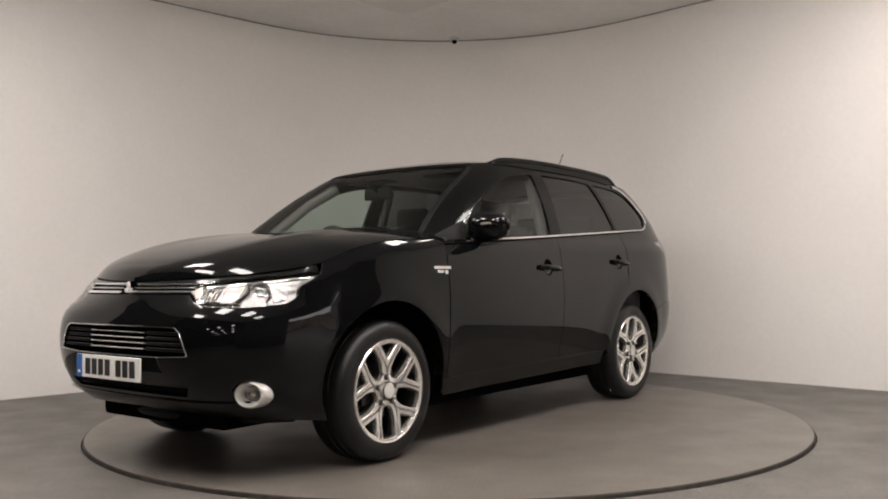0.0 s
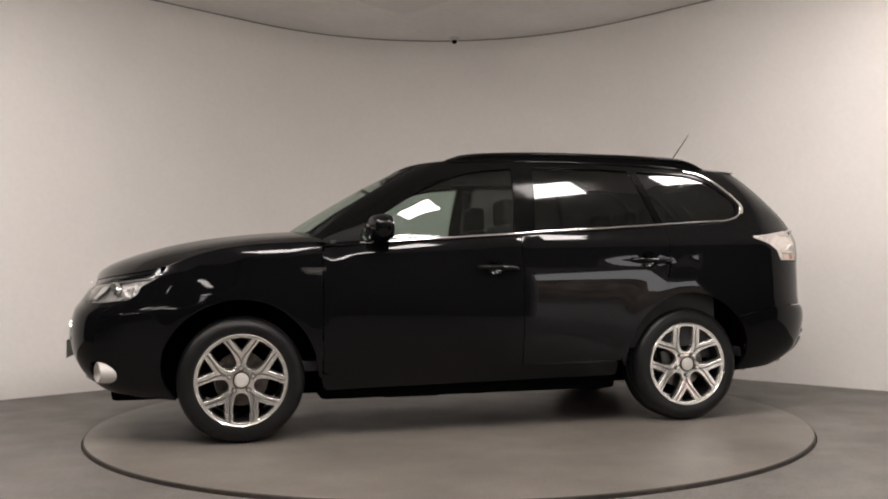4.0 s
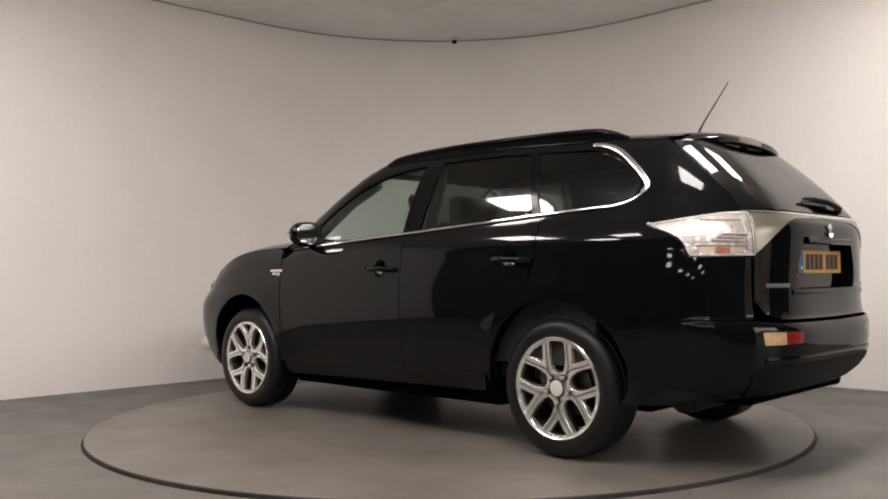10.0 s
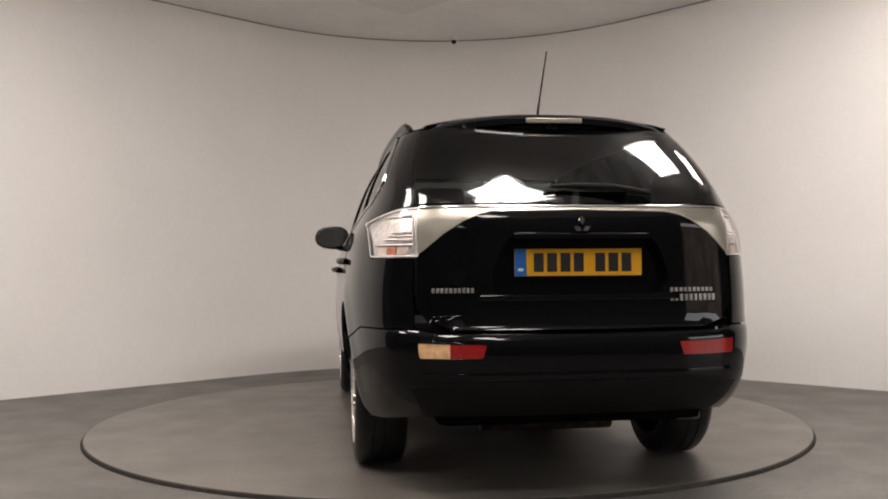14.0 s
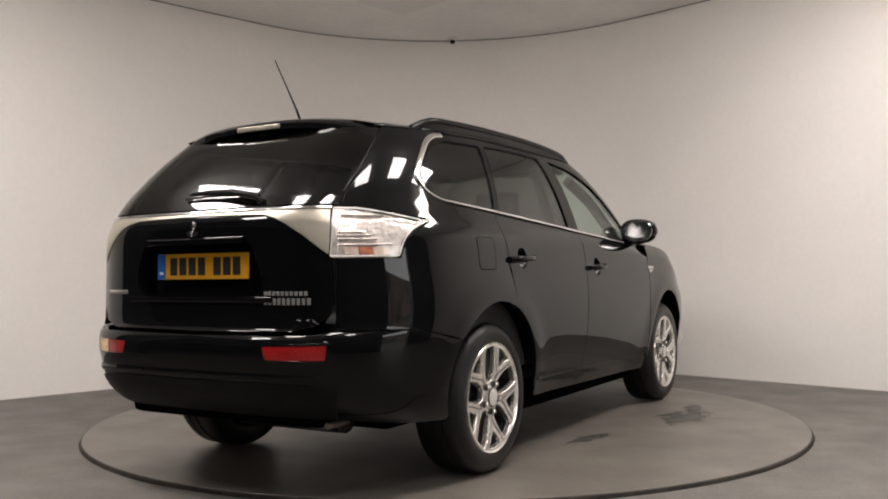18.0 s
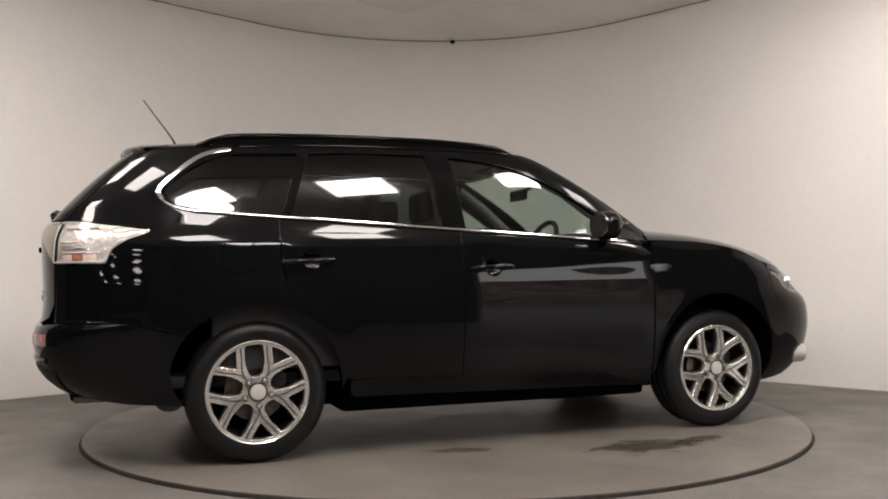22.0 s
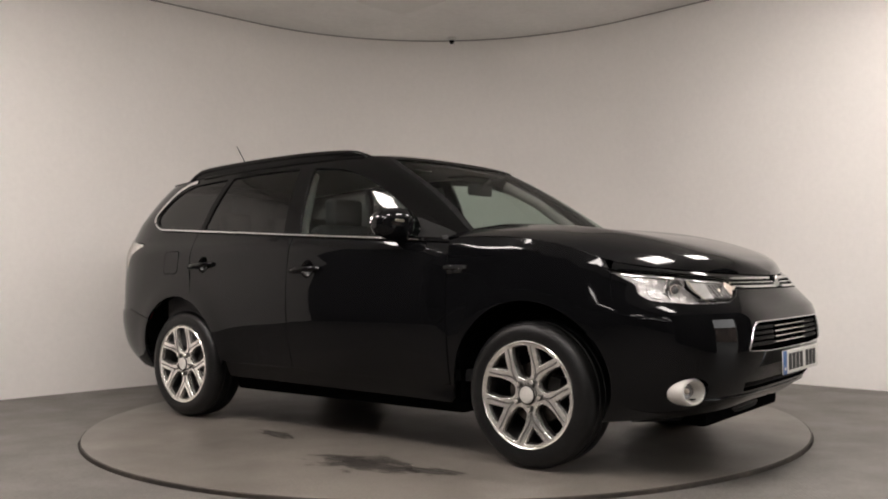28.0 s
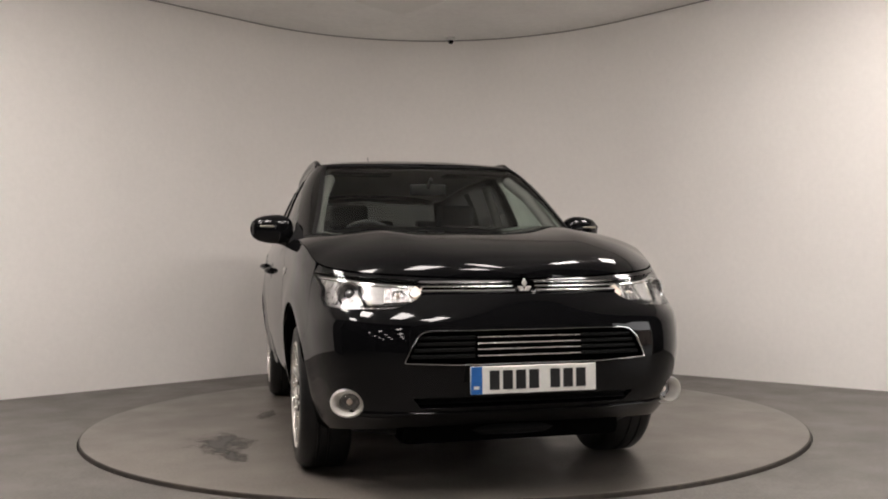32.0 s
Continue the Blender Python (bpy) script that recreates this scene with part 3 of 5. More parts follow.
def shoulder(P, top):
    """The upper edge of the front wings rolls inwards under the bonnet."""
    w = smooth(0.75, 1.15, P[:, 0]) * (1 - smooth(1.50, 1.90, P[:, 0])) * smooth(top - 0.085, top + 0.01, P[:, 2])
    P[:, 1] -= np.sign(P[:, 1]) * 0.016 * w
    return P


def body(a, z):
    a, z = np.array(a, float).ravel(), np.array(z, float).ravel()
    top = HOOD_EDGE(np.clip(np.where(a > 2.87, 5.74 - a, a), 0.9, 2.87))
    return shoulder(vee(crease(flare(LOWER(a, z)))), top)


def skin(a, z):
    """The whole flank and tail, from sill to roof."""
    a, z = np.array(a, float).ravel(), np.array(z, float).ravel()
    b = belt(np.clip(a, -1.7, 0.9))
    k = smooth(2.1, 2.5, -np.where(a < -2.98, -5.96 - a, a))
    w = smooth(b - 0.07 * k - (0.07 - 0.03 * k), b - 0.07 * k + (0.07 - 0.03 * k), z)[:, None]
    return body(a, np.minimum(z, 1.3)) * (1 - w) * (1, 1, 0) + UPPER(a, np.maximum(z, 1.0)) * w * (1, 1, 0) + np.stack([z * 0, z * 0, z], 1)


def where_x(surf, x, z, lo=-2.9, hi=2.86):
    """The coordinate a at which the surface reaches x at height z."""
    g = np.linspace(lo, hi, 260)
    X = surf(g, np.full(260, float(z)))[:, 0]
    return float(np.interp(x, X, g))


def where_y(surf, y, z, front=True):
    g = np.linspace(1.2, 2.87, 260) if front else np.linspace(-2.98, -1.2, 260)
    Y = surf(g, np.full(260, float(z)))[:, 1]
    return float(np.interp(y, Y[::-1], g[::-1])) if front else float(np.interp(y, Y, g))


def on_skin(points):
    """Outline in x and z turned into the skin's own coordinates."""
    return [((where_x(skin, p[0], p[1]) if p[0] < -0.75 else p[0]),) + tuple(p[1:]) for p in points]


def upper_x(x, z):
    return where_x(UPPER, x, z, -2.95, 1.53)


def ztop(a):
    return HOOD_EDGE(a)


HOOD_EDGE = spline((0.86, 1.0, 1.3, 1.6, 1.80, 2.05, 2.35, 2.60, 2.87), (1.094, 1.094, 1.080, 1.034, 0.970, 0.930, 0.907, 0.896, 0.891))
HOOD_MID = spline((0.85, 1.0, 1.2, 1.4, 1.6, 1.8, 2.0, 2.1, 2.16, 2.19), (1.172, 1.166, 1.155, 1.137, 1.110, 1.073, 1.018, 0.977, 0.937, 0.893))
ROOF_EDGE = spline((-2.98, -2.5, -2.1, -1.7, -1.3, -0.8, -0.3, 0.0, 0.3, 0.6, 1.0, 1.55), (1.555, 1.553, 1.553, 1.572, 1.590, 1.603, 1.604, 1.600, 1.590, 1.580, 1.580, 1.582))
ROOF_MID = spline((-1.96, -1.8, -1.6, -1.3, -0.8, -0.3, 0.0, 0.2, 0.34), (1.570, 1.612, 1.636, 1.653, 1.664, 1.660, 1.642, 1.617, 1.584))


def flow(points, n):
    """A smooth line through the points, n steps between each two."""
    P = np.array(points, float)
    u = np.concatenate([[0], np.cumsum(np.hypot(*np.diff(P, axis=0).T))])
    fx, fz = spline(u, P[:, 0]), spline(u, P[:, 1])
    k = np.interp(np.arange((len(P) - 1) * n + 1) / n, np.arange(len(P)), u)
    return list(zip(fx(k).tolist(), fz(k).tolist()))


def arc(cx, cz, r, a0, a1, n=18):
    """A piece of a wheel arch, a little taller than wide."""
    return [(cx + r * math.cos(radians(a0 + (a1 - a0) * k / n)), cz + (r + 0.022) * math.sin(radians(a0 + (a1 - a0) * k / n))) for k in range(n + 1)]


def cap(name, surf, u, v, mat, parent, label="", depth=0.012):
    """A panel on a grid of two coordinates, with returned edges."""
    U, V = np.meshgrid(u, v, indexing="ij")
    pos = surf(U.ravel(), V.ravel())
    e = 1e-3
    n = np.cross(surf(U.ravel() + e, V.ravel()) - surf(U.ravel() - e, V.ravel()), surf(U.ravel(), V.ravel() + e) - surf(U.ravel(), V.ravel() - e))
    n *= np.sign(n[:, 2:3] + 1e-9)
    n /= np.maximum(np.linalg.norm(n, axis=1, keepdims=True), 1e-9)
    nu, nv = len(u), len(v)
    F = [(i * nv + j, i * nv + j + 1, (i + 1) * nv + j + 1, (i + 1) * nv + j) for i in range(nu - 1) for j in range(nv - 1)]
    a, b, c = (pos[[f[k] for f in F]] for k in (0, 1, 2))
    if np.median(np.cross(b - a, c - a)[:, 2]) < 0:
        F = [f[::-1] for f in F]
    rim = [i * nv for i in range(nu)] + [(nu - 1) * nv + j for j in range(1, nv)] + [i * nv + nv - 1 for i in range(nu - 2, -1, -1)] + [j for j in range(nv - 2, 0, -1)]
    k, N = len(pos), len(rim)
    low = pos[rim] - np.array((0, 0, depth)) - n[rim] * 0.003
    F += [(rim[i], rim[(i + 1) % N], k + (i + 1) % N, k + i) for i in range(N)]
    return attach(name, mesh_of(name, np.concatenate([pos, low]), F, mat, np.concatenate([n, n[rim]])), parent, label)


def hood_surf(a, s):
    """s runs from the right edge (-1) to the left edge (1)."""
    a, s = np.array(a, float), np.array(s, float)
    E = body(np.minimum(a, 2.869), ztop(a))
    t = np.abs(s)
    x = E[:, 0] + 0.17 * (1 - t**2) * (1 - smooth(0.88, 1.5, a))
    ze = E[:, 2]
    rise = np.maximum(HOOD_MID(x) - ze, 0.0)
    bulge = 0.010 * np.exp(-(((t - 0.55) / 0.12) ** 2)) * (1 - smooth(1.6, 2.2, a))
    z = ze + rise * (1 - t**5) + bulge
    return np.stack([x, E[:, 1] * s, z], 1)


def roof_surf(a, s):
    a, s = np.array(a, float), np.array(s, float)
    E = UPPER(np.clip(a, -2.979, 1.549), ROOF_EDGE(a))
    t = np.abs(s)
    z = E[:, 2] + np.maximum(ROOF_MID(E[:, 0]) - E[:, 2], 0) * np.maximum(1 - t**2.4, 0) ** 0.8
    return np.stack([E[:, 0], E[:, 1] * s, z], 1)


CUPS = ((-0.100, 0.947), (-1.073, 0.985))


def cup_ring(x, z, r):
    return [(x + r * math.cos(2 * math.pi * k / 24), z + r * math.sin(2 * math.pi * k / 24)) for k in range(24)]


def build_flank(car, side):
    """Fender, doors, quarter, sill and the windows of one side."""
    W, Z, R = WHEEL_X, WHEEL_Z, 0.418
    tip = where_x(body, 1.755, 0.93)
    seam = where_x(body, 1.80, 0.78)
    g = 0.0015
    # front wing
    out = [(0.897, 0.345), (0.897, 1.079)] + [(a, ztop(a) - 0.002) for a in np.linspace(0.95, tip - 0.02, 12)]
    out += [(tip - 0.01, 0.92), (seam - 0.016, 0.80), (seam - 0.026, 0.705), (W + R * math.cos(radians(36)) + 0.02, Z + (R + 0.022) * math.sin(radians(36)) + 0.02)]
    out += arc(W, Z, R, 36.1, 178) + [(W - R - 0.005, 0.345)]
    patch("front_wing", out, body, PAINT, car, gap=0.0012, side=side)
    # doors
    top = [(x, float(belt(x)) - 0.012) for x in np.linspace(0.89, -0.268, 9)]
    door = patch("front_door", [(-0.268, 0.378), (0.889, 0.366)] + top, skin, PAINT, car, gap=g, side=side, holes=[cup_ring(*CUPS[0], 0.052)])
    top = [(x, float(belt(x)) - 0.012) for x in np.linspace(-0.272, -1.212, 8)]
    rear = patch("rear_door", [(-0.272, 0.378)] + top + [(-1.205, 0.96), (-1.187, 0.84)] + arc(-W, Z, 0.452, 70, 8, 10) + [(-0.884, 0.385)], skin, PAINT, car, gap=g, side=side, holes=[cup_ring(*CUPS[1], 0.052)])
    # quarter panel with the rear pillar
    ql = [(-1.216, float(belt(-1.216)) - 0.012), (-1.209, 0.96), (-1.191, 0.84)] + arc(-W, Z, 0.456, 70, 8, 10) + [(-W + R, 0.345)] + arc(-W, Z, R, 2, 139)
    lt = where_x(skin, -1.83, 1.13)
    lb = where_x(skin, -2.03, 0.985)
    ge = where_y(skin, 0.655, 0.75, False)
    ql += [(where_x(skin, -1.95, 0.695), 0.695), (ge, 0.70), (where_y(skin, 0.655, 0.97, False), 0.972), (lb, 0.975), (where_x(skin, -2.0, 1.043), 1.043), (where_x(skin, -1.940, 1.084), 1.084), (lt + 0.006, 1.125), (lt + 0.01, 1.14), (where_x(skin, -2.15, 1.180), 1.180)]
    ql += [(gate_edge(z), z) for z in (1.185, 1.25, 1.3, 1.35, 1.4, 1.45, 1.5, 1.545)]
    ql += [(a, float(ROOF_EDGE(a)) - 0.004) for a in np.linspace(upper_x(-1.80, 1.56), upper_x(-1.44, 1.58), 8)]
    ql += [*on_skin([(-1.50, 1.548), (-1.58, 1.520), (-1.70, 1.435), (-1.79, 1.350), (-1.80, 1.315), (-1.775, 1.270), (-1.70, 1.232), (-1.62, float(belt(-1.62)) - 0.012), (-1.4, float(belt(-1.4)) - 0.012)])]
    patch("rear_quarter", ql, skin, PAINT, car, gap=g * 0.6, side=side, h=0.04)
    # sill
    sill = rounded([(-0.865, 0.292, 0.03), (0.885, 0.268, 0.03), (0.905, 0.362, 0.004), (-0.875, 0.376, 0.004)])
    patch("sill", sill, lambda a, z: body(a, z) - np.array((0, 0.010, 0)), PAINT, car, gap=g, side=side)
    ribbon("sill_edge", [(x, 0.3655 - 0.0075 * (x - 0.86)) for x in np.linspace(0.86, -0.86, 20)], body, PAINT, car, 0.012, 0.004, side, -0.006)
    # pillars and window frames
    a_low, a_top = upper_x(0.955, 1.11), upper_x(0.275, 1.565)
    fr = [(0.90, float(belt(0.90)) - 0.004), (a_low, 1.115)] + [(upper_x(0.955 + (0.275 - 0.955) * k / 8 + 0.05 * math.sin(math.pi * k / 8), 1.11 + 0.455 * k / 8), 1.11 + 0.455 * k / 8) for k in range(1, 9)]
    fr += [(a, float(ROOF_EDGE(a)) - 0.003) for a in np.linspace(a_top, upper_x(-1.42, 1.58), 16)]
    fr += on_skin([(-1.49, 1.556), (-1.59, 1.526), (-1.71, 1.440), (-1.80, 1.352), (-1.812, 1.315), (-1.785, 1.264), (-1.70, 1.226)] + [(x, float(belt(x)) - 0.004) for x in np.linspace(-1.64, 0.9, 12)])
    b = lambda x: float(belt(x)) + 0.010
    w1 = rounded([(0.66, b(0.66), 0.02), (0.56, 1.265, 0.1), (0.45, 1.375, 0.1), (0.32, 1.450, 0.1), (0.135, 1.508, 0.1), (-0.04, 1.532, 0.1), (-0.275, 1.553, 0.015), (-0.235, b(-0.235), 0.012)], seg=4)
    w2 = rounded(on_skin([(-0.365, b(-0.365), 0.012), (-0.405, 1.558, 0.015), (-0.75, 1.562, 0.3), (-1.045, 1.548, 0.015), (-1.165, b(-1.165), 0.012)]), seg=4)
    w3 = rounded(on_skin([(-1.21, b(-1.21), 0.012), (-1.095, 1.545, 0.02), (-1.46, 1.528, 0.06), (-1.60, 1.478, 0.15), (-1.765, 1.345, 0.06), (-1.735, 1.262, 0.06), (-1.62, b(-1.62), 0.1)]), seg=4)
    patch("window_frame", fr, skin, GLOSS_BLACK, car, holes=[w1, w2, w3], side=side, h=0.04, depth=0.02, label="gloss black pillars and window frame")
    for nm, w, m, lab in (("front_side_window", w1, SIDE_GLASS, "clear green-tinted glass"), ("rear_side_window", w2, PRIVACY, "dark privacy glass"), ("quarter_window", w3, PRIVACY, "dark privacy glass")):
        ob = patch(nm, shrunk(w, -0.012), skin, m, car, lift=-0.008, depth=0, side=side, h=0.05, label=lab)
        ob.visible_shadow = False
    # chrome line along the belt that turns up behind the last window
    line = [(x, float(belt(x)) + 0.002) for x in np.linspace(0.62, -1.58, 14)]
    turn_up = flow([(-1.58, float(belt(-1.58)) + 0.002), (-1.66, 1.233), (-1.735, 1.255), (-1.782, 1.290), (-1.793, 1.318), (-1.775, 1.350), (-1.70, 1.425), (-1.60, 1.504), (-1.52, 1.538), (-1.44, 1.552)], 5)
    ribbon("chrome_trim", on_skin(line + turn_up[1:]), skin, CHROME, car, 0.012, 0.006, side, label="bright chrome window line", h=0.015)
    ribbon("chrome_edge", on_skin(turn_up[14:]), skin, CHROME, car, 0.027, 0.009, side, label="broad chrome edge behind the window", h=0.015)
    # handles over round cups
    for panel, (x, z) in zip((door, rear), CUPS):
        def bowl(a, h, x=x, z=z):
            P = skin(a, h)
            r = np.hypot(np.asarray(a).ravel() - x, np.asarray(h).ravel() - z) / 0.054
            P[:, 1] -= 0.034 * np.sqrt(np.clip(1 - r**2, 0, 1)) + 0.001
            return P
        patch("handle_cup", cup_ring(x, z, 0.0535), bowl, PAINT, panel, depth=0, side=side, h=0.012)
        k = np.linspace(-1, 1, 15)
        p, nn = surf_eval(skin, np.stack([x - 0.012 + 0.118 * k, z - 0.004 + 0.006 * k], 1))
        arch = 0.006 + 0.030 * (1 - np.abs(k) ** 3.0)
        p = p + nn * arch[:, None]
        bm = tube([(q[0], q[1] * side, q[2]) for q in p], 0.0145, 12)
        part("door_handle", bm, PAINT, panel)
        e, _ = surf_eval(skin, np.array([(x - 0.075, z - 0.006)]))
        if panel is door:
            part("door_lock", lathe([(0.0, 0.004), (0.007, 0.004), (0.009, 0.0)], 14, "Y", m=Matrix.Translation((e[0][0], (e[0][1] + 0.030) * side, e[0][2]))), CHROME, panel)
    # badge on the wing, its writing as plain bars
    for k, (x0, x1, z0, z1) in enumerate(((1.01, 0.875, 0.938, 0.952), (0.985, 0.935, 0.918, 0.931), (0.925, 0.90, 0.912, 0.931))):
        patch("wing_badge", [(x1, z0), (x0, z0), (x0, z1), (x1, z1)], body, CHROME, car, lift=0.003, depth=0.003, side=side, label="small chrome badge as plain bars")
    # filler flap on the right side
    if side < 0:
        flap = rounded([(-1.50, 0.93), (-1.345, 0.93), (-1.345, 1.075), (-1.50, 1.075)], 0.03, 5)
        fl = patch("filler_flap", shrunk(flap, 0.002), skin, PAINT, car, lift=0.0012, depth=0.0013, side=side, h=0.03)
        ribbon("flap_seam", flap, skin, DARK, fl, 0.004, 0.0008, side, closed=True)
    # arch liners
    for wx in (W, -W):
        bm = bmesh.new()
        n = 28
        turns = [math.pi * (k / n * 1.08 - 0.04) for k in range(n + 1)]
        ring = [[bm.verts.new((wx + 0.432 * math.cos(t), (y - 0.075 * (1 - float(smooth(0.05, 0.55, math.sin(t)))) * (y > 0.6)) * side, Z + 0.454 * math.sin(t))) for t in turns] for y in (0.862, 0.50)]
        for k in range(n):
            bm.faces.new((ring[0][k], ring[0][k + 1], ring[1][k + 1], ring[1][k]))
        bm.faces.new(ring[1])
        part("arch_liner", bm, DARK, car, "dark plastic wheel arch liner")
    return door


def build_mirror(car, side):
    m = empty("door_mirror", car, pose(0.56, 0.925 * side, 1.172))
    s = side
    bm = bmesh.new()
    bmesh.ops.create_uvsphere(bm, u_segments=28, v_segments=18, radius=1.0)
    for v in bm.verts:
        x, y, z = v.co
        x, y, z = (math.copysign(abs(c) ** 0.8, c) for c in (x, y, z))
        v.co = Vector((x * 0.078 + 0.015 - (0.025 * (y * s + 0.2) if x > 0 else 0), y * 0.118, z * 0.080 * (1 - 0.10 * y * s)))
        if x < -0.25:
            v.co.x = max(v.co.x, -0.042)
    part("cover", bm, PAINT, m)
    bm = lathe([(0.0, 0.0), (0.97, 0.0), (1.0, 0.02), (0.97, 0.05), (0.0, 0.05)], 36, "X")
    for v in bm.verts:
        v.co = Vector((-0.046 + v.co.x * 0.1, math.copysign(abs(v.co.y) ** 0.8, v.co.y) * 0.10, math.copysign(abs(v.co.z) ** 0.8, v.co.z) * 0.065))
    part("mirror_glass", bm, CHROME, m, "silvered mirror glass")
    part("indicator", box(0.083, 0.035 * s, 0.012, 0.012, 0.11, 0.012, 0.004, 2, m=pose(0, 0, 0, 0, 0, -14 * s)), SATIN, m, "slim pale indicator strip")
    bm = tube([(0.05, -0.16 * s, -0.085), (0.03, -0.09 * s, -0.075), (0.01, -0.03 * s, -0.05)], 0.028, 12)
    part("mirror_arm", bm, PAINT, m)
    tri = [(0.60, 1.105), (0.83, 1.088), (0.60, 1.21)]
    patch("mirror_base", tri, skin, PLASTIC, car, lift=0.004, depth=0.006, side=side)


def spoke_face():
    """Outline and openings of the wheel's face: five forked spokes."""
    ring = [(0.243 * math.cos(2 * math.pi * k / 120), 0.243 * math.sin(2 * math.pi * k / 120)) for k in range(120)]
    holes, small = [], []

    def turn(p, t):
        c, s = math.cos(t), math.sin(t)
        return (p[0] * c - p[1] * s, p[0] * s + p[1] * c)

    def polar(r, deg):
        return (r * math.sin(radians(deg)), r * math.cos(radians(deg)))

    big = rounded([(-0.047, 0.2315, 0.012), (0.0, 0.2365, 0.02), (0.047, 0.2315, 0.012), (0.054, 0.145, 0.06), (0.034, 0.078, 0.03), (0.0, 0.066, 0.03), (-0.034, 0.078, 0.03), (-0.054, 0.145, 0.06)], seg=4)
    wedge = rounded([polar(0.234, 20.5), polar(0.2365, 36), polar(0.234, 51.5), polar(0.151, 38.0), polar(0.148, 36), polar(0.151, 34.0)], 0.009, 3)
    for k in range(5):
        t = 2 * math.pi * k / 5
        holes.append([turn(p, t) for p in big])
        small.append([turn(p, t) for p in wedge])
    return ring, holes + small


def wheel(car, x, y, side, turn):
    w = empty("wheel", car, pose(x, y, WHEEL_Z, 0, turn, 0))
    s = side
    # tyre with grooves in its tread
    prof = [(0.236, 0.005), (0.250, 0.012), (0.285, 0.020), (0.315, 0.014), (0.334, -0.004), (0.3435, -0.022), (0.3445, -0.055), (0.339, -0.058), (0.339, -0.066), (0.345, -0.069), (0.345, -0.105), (0.339, -0.108), (0.339, -0.116), (0.345, -0.119), (0.3445, -0.16), (0.3435, -0.185), (0.334, -0.205), (0.30, -0.22), (0.25, -0.215), (0.236, -0.20)]
    part("tyre", lathe([(r, o * s) for r, o in prof], 72, "Y", caps=False), RUBBER, w, "black rubber tyre")
    # rim barrel and face
    part("rim", lathe([(0.250, 0.010 * s), (0.2525, 0.014 * s), (0.249, 0.018 * s), (0.243, 0.014 * s), (0.238, -0.012 * s)], 72, "Y", caps=False), ALLOY, w, "polished alloy rim")
    part("barrel", lathe([(0.238, -0.010 * s), (0.226, -0.03 * s), (0.215, -0.10 * s), (0.220, -0.19 * s)], 72, "Y", caps=False), ALLOY_DARK, w, "dark inner barrel")
    ring, holes = spoke_face()

    def face(u, v):
        r = np.hypot(u, v)
        d = 0.012 - 0.030 * np.clip(1 - r / 0.243, 0, 1) ** 1.3 + 0.018 * np.exp(-((r / 0.06) ** 2))
        return np.stack([u, d, v], 1)

    patch("spokes", ring, face, ALLOY, w, holes=holes, h=0.018, depth=0.034, side=s, lip=0.0045, label="machined silver forked spokes")
    for k in range(10):
        c, t = (k // 2) * 72 + 36, (1 if k % 2 else -1)
        line = [(r * math.sin(radians(c + t * d)), r * math.cos(radians(c + t * d))) for r, d in ((0.085, 0.8), (0.115, 3.0), (0.140, 8.2), (0.165, 13.6), (0.195, 17.6), (0.230, 19.9))]
        ribbon("spoke_groove", line, face, ALLOY_GREY, w, 0.008, 0.0012, side=s, h=0.02)
    patch("spoke_back", [(p[0] * 0.97, p[1] * 0.97) for p in ring], lambda u, v: face(u, v) - np.array((0, 0.024, 0)), ALLOY_DARK, w, holes=[shrunk(q, 0.007) for q in holes], h=0.02, depth=0.03, side=s, label="grey painted spoke sides")
    part("centre_cap", lathe([(0.0, 0.0165 * s), (0.026, 0.0160 * s), (0.036, 0.0135 * s), (0.040, 0.008 * s), (0.040, -0.02 * s)], 28, "Y"), SILVER, w, "satin silver cap")
    part("hub_recess", lathe([(0.040, 0.0125 * s), (0.045, 0.0115 * s), (0.047, 0.009 * s)], 40, "Y", caps=False), ALLOY_DARK, w, "dark ring round the cap")
    for k in range(5):
        t = 2 * math.pi * (k + 0.5) / 5
        part("nut_pocket", lathe([(0.0, 0.001 * s), (0.015, 0.001 * s), (0.0155, -0.02 * s)], 18, "Y"), ALLOY_DARK, w, m=pose(0.066 * math.sin(t), 0.0085 * s, 0.066 * math.cos(t)))
        part("wheel_nut", lathe([(0.0, 0.008 * s), (0.0085, 0.008 * s), (0.0115, 0.003 * s), (0.0115, -0.03 * s)], 12, "Y"), ALLOY, w, "silver wheel nut", m=pose(0.066 * math.sin(t), 0.011 * s, 0.066 * math.cos(t)))
    part("brake_disc", lathe([(0.06, -0.075 * s), (0.148, -0.075 * s), (0.148, -0.10 * s), (0.06, -0.10 * s)], 40, "Y", closed=True), STEEL, w, "dull steel brake disc")
    part("hub", lathe([(0.0, -0.03 * s), (0.062, -0.03 * s), (0.065, -0.11 * s), (0.0, -0.11 * s)], 28, "Y"), STEEL, w)
    part("backing_plate", lathe([(0.0, -0.115 * s), (0.205, -0.115 * s), (0.205, -0.125 * s), (0.0, -0.125 * s)], 40, "Y"), DARK, w)
    bm = box(0.105, -0.085 * s, 0.03, 0.065, 0.075, 0.15, 0.012, 2, m=pose(0, 0, 0, 0, -turn + 10, 0))
    part("brake_caliper", bm, ALLOY_DARK, w)
    return w


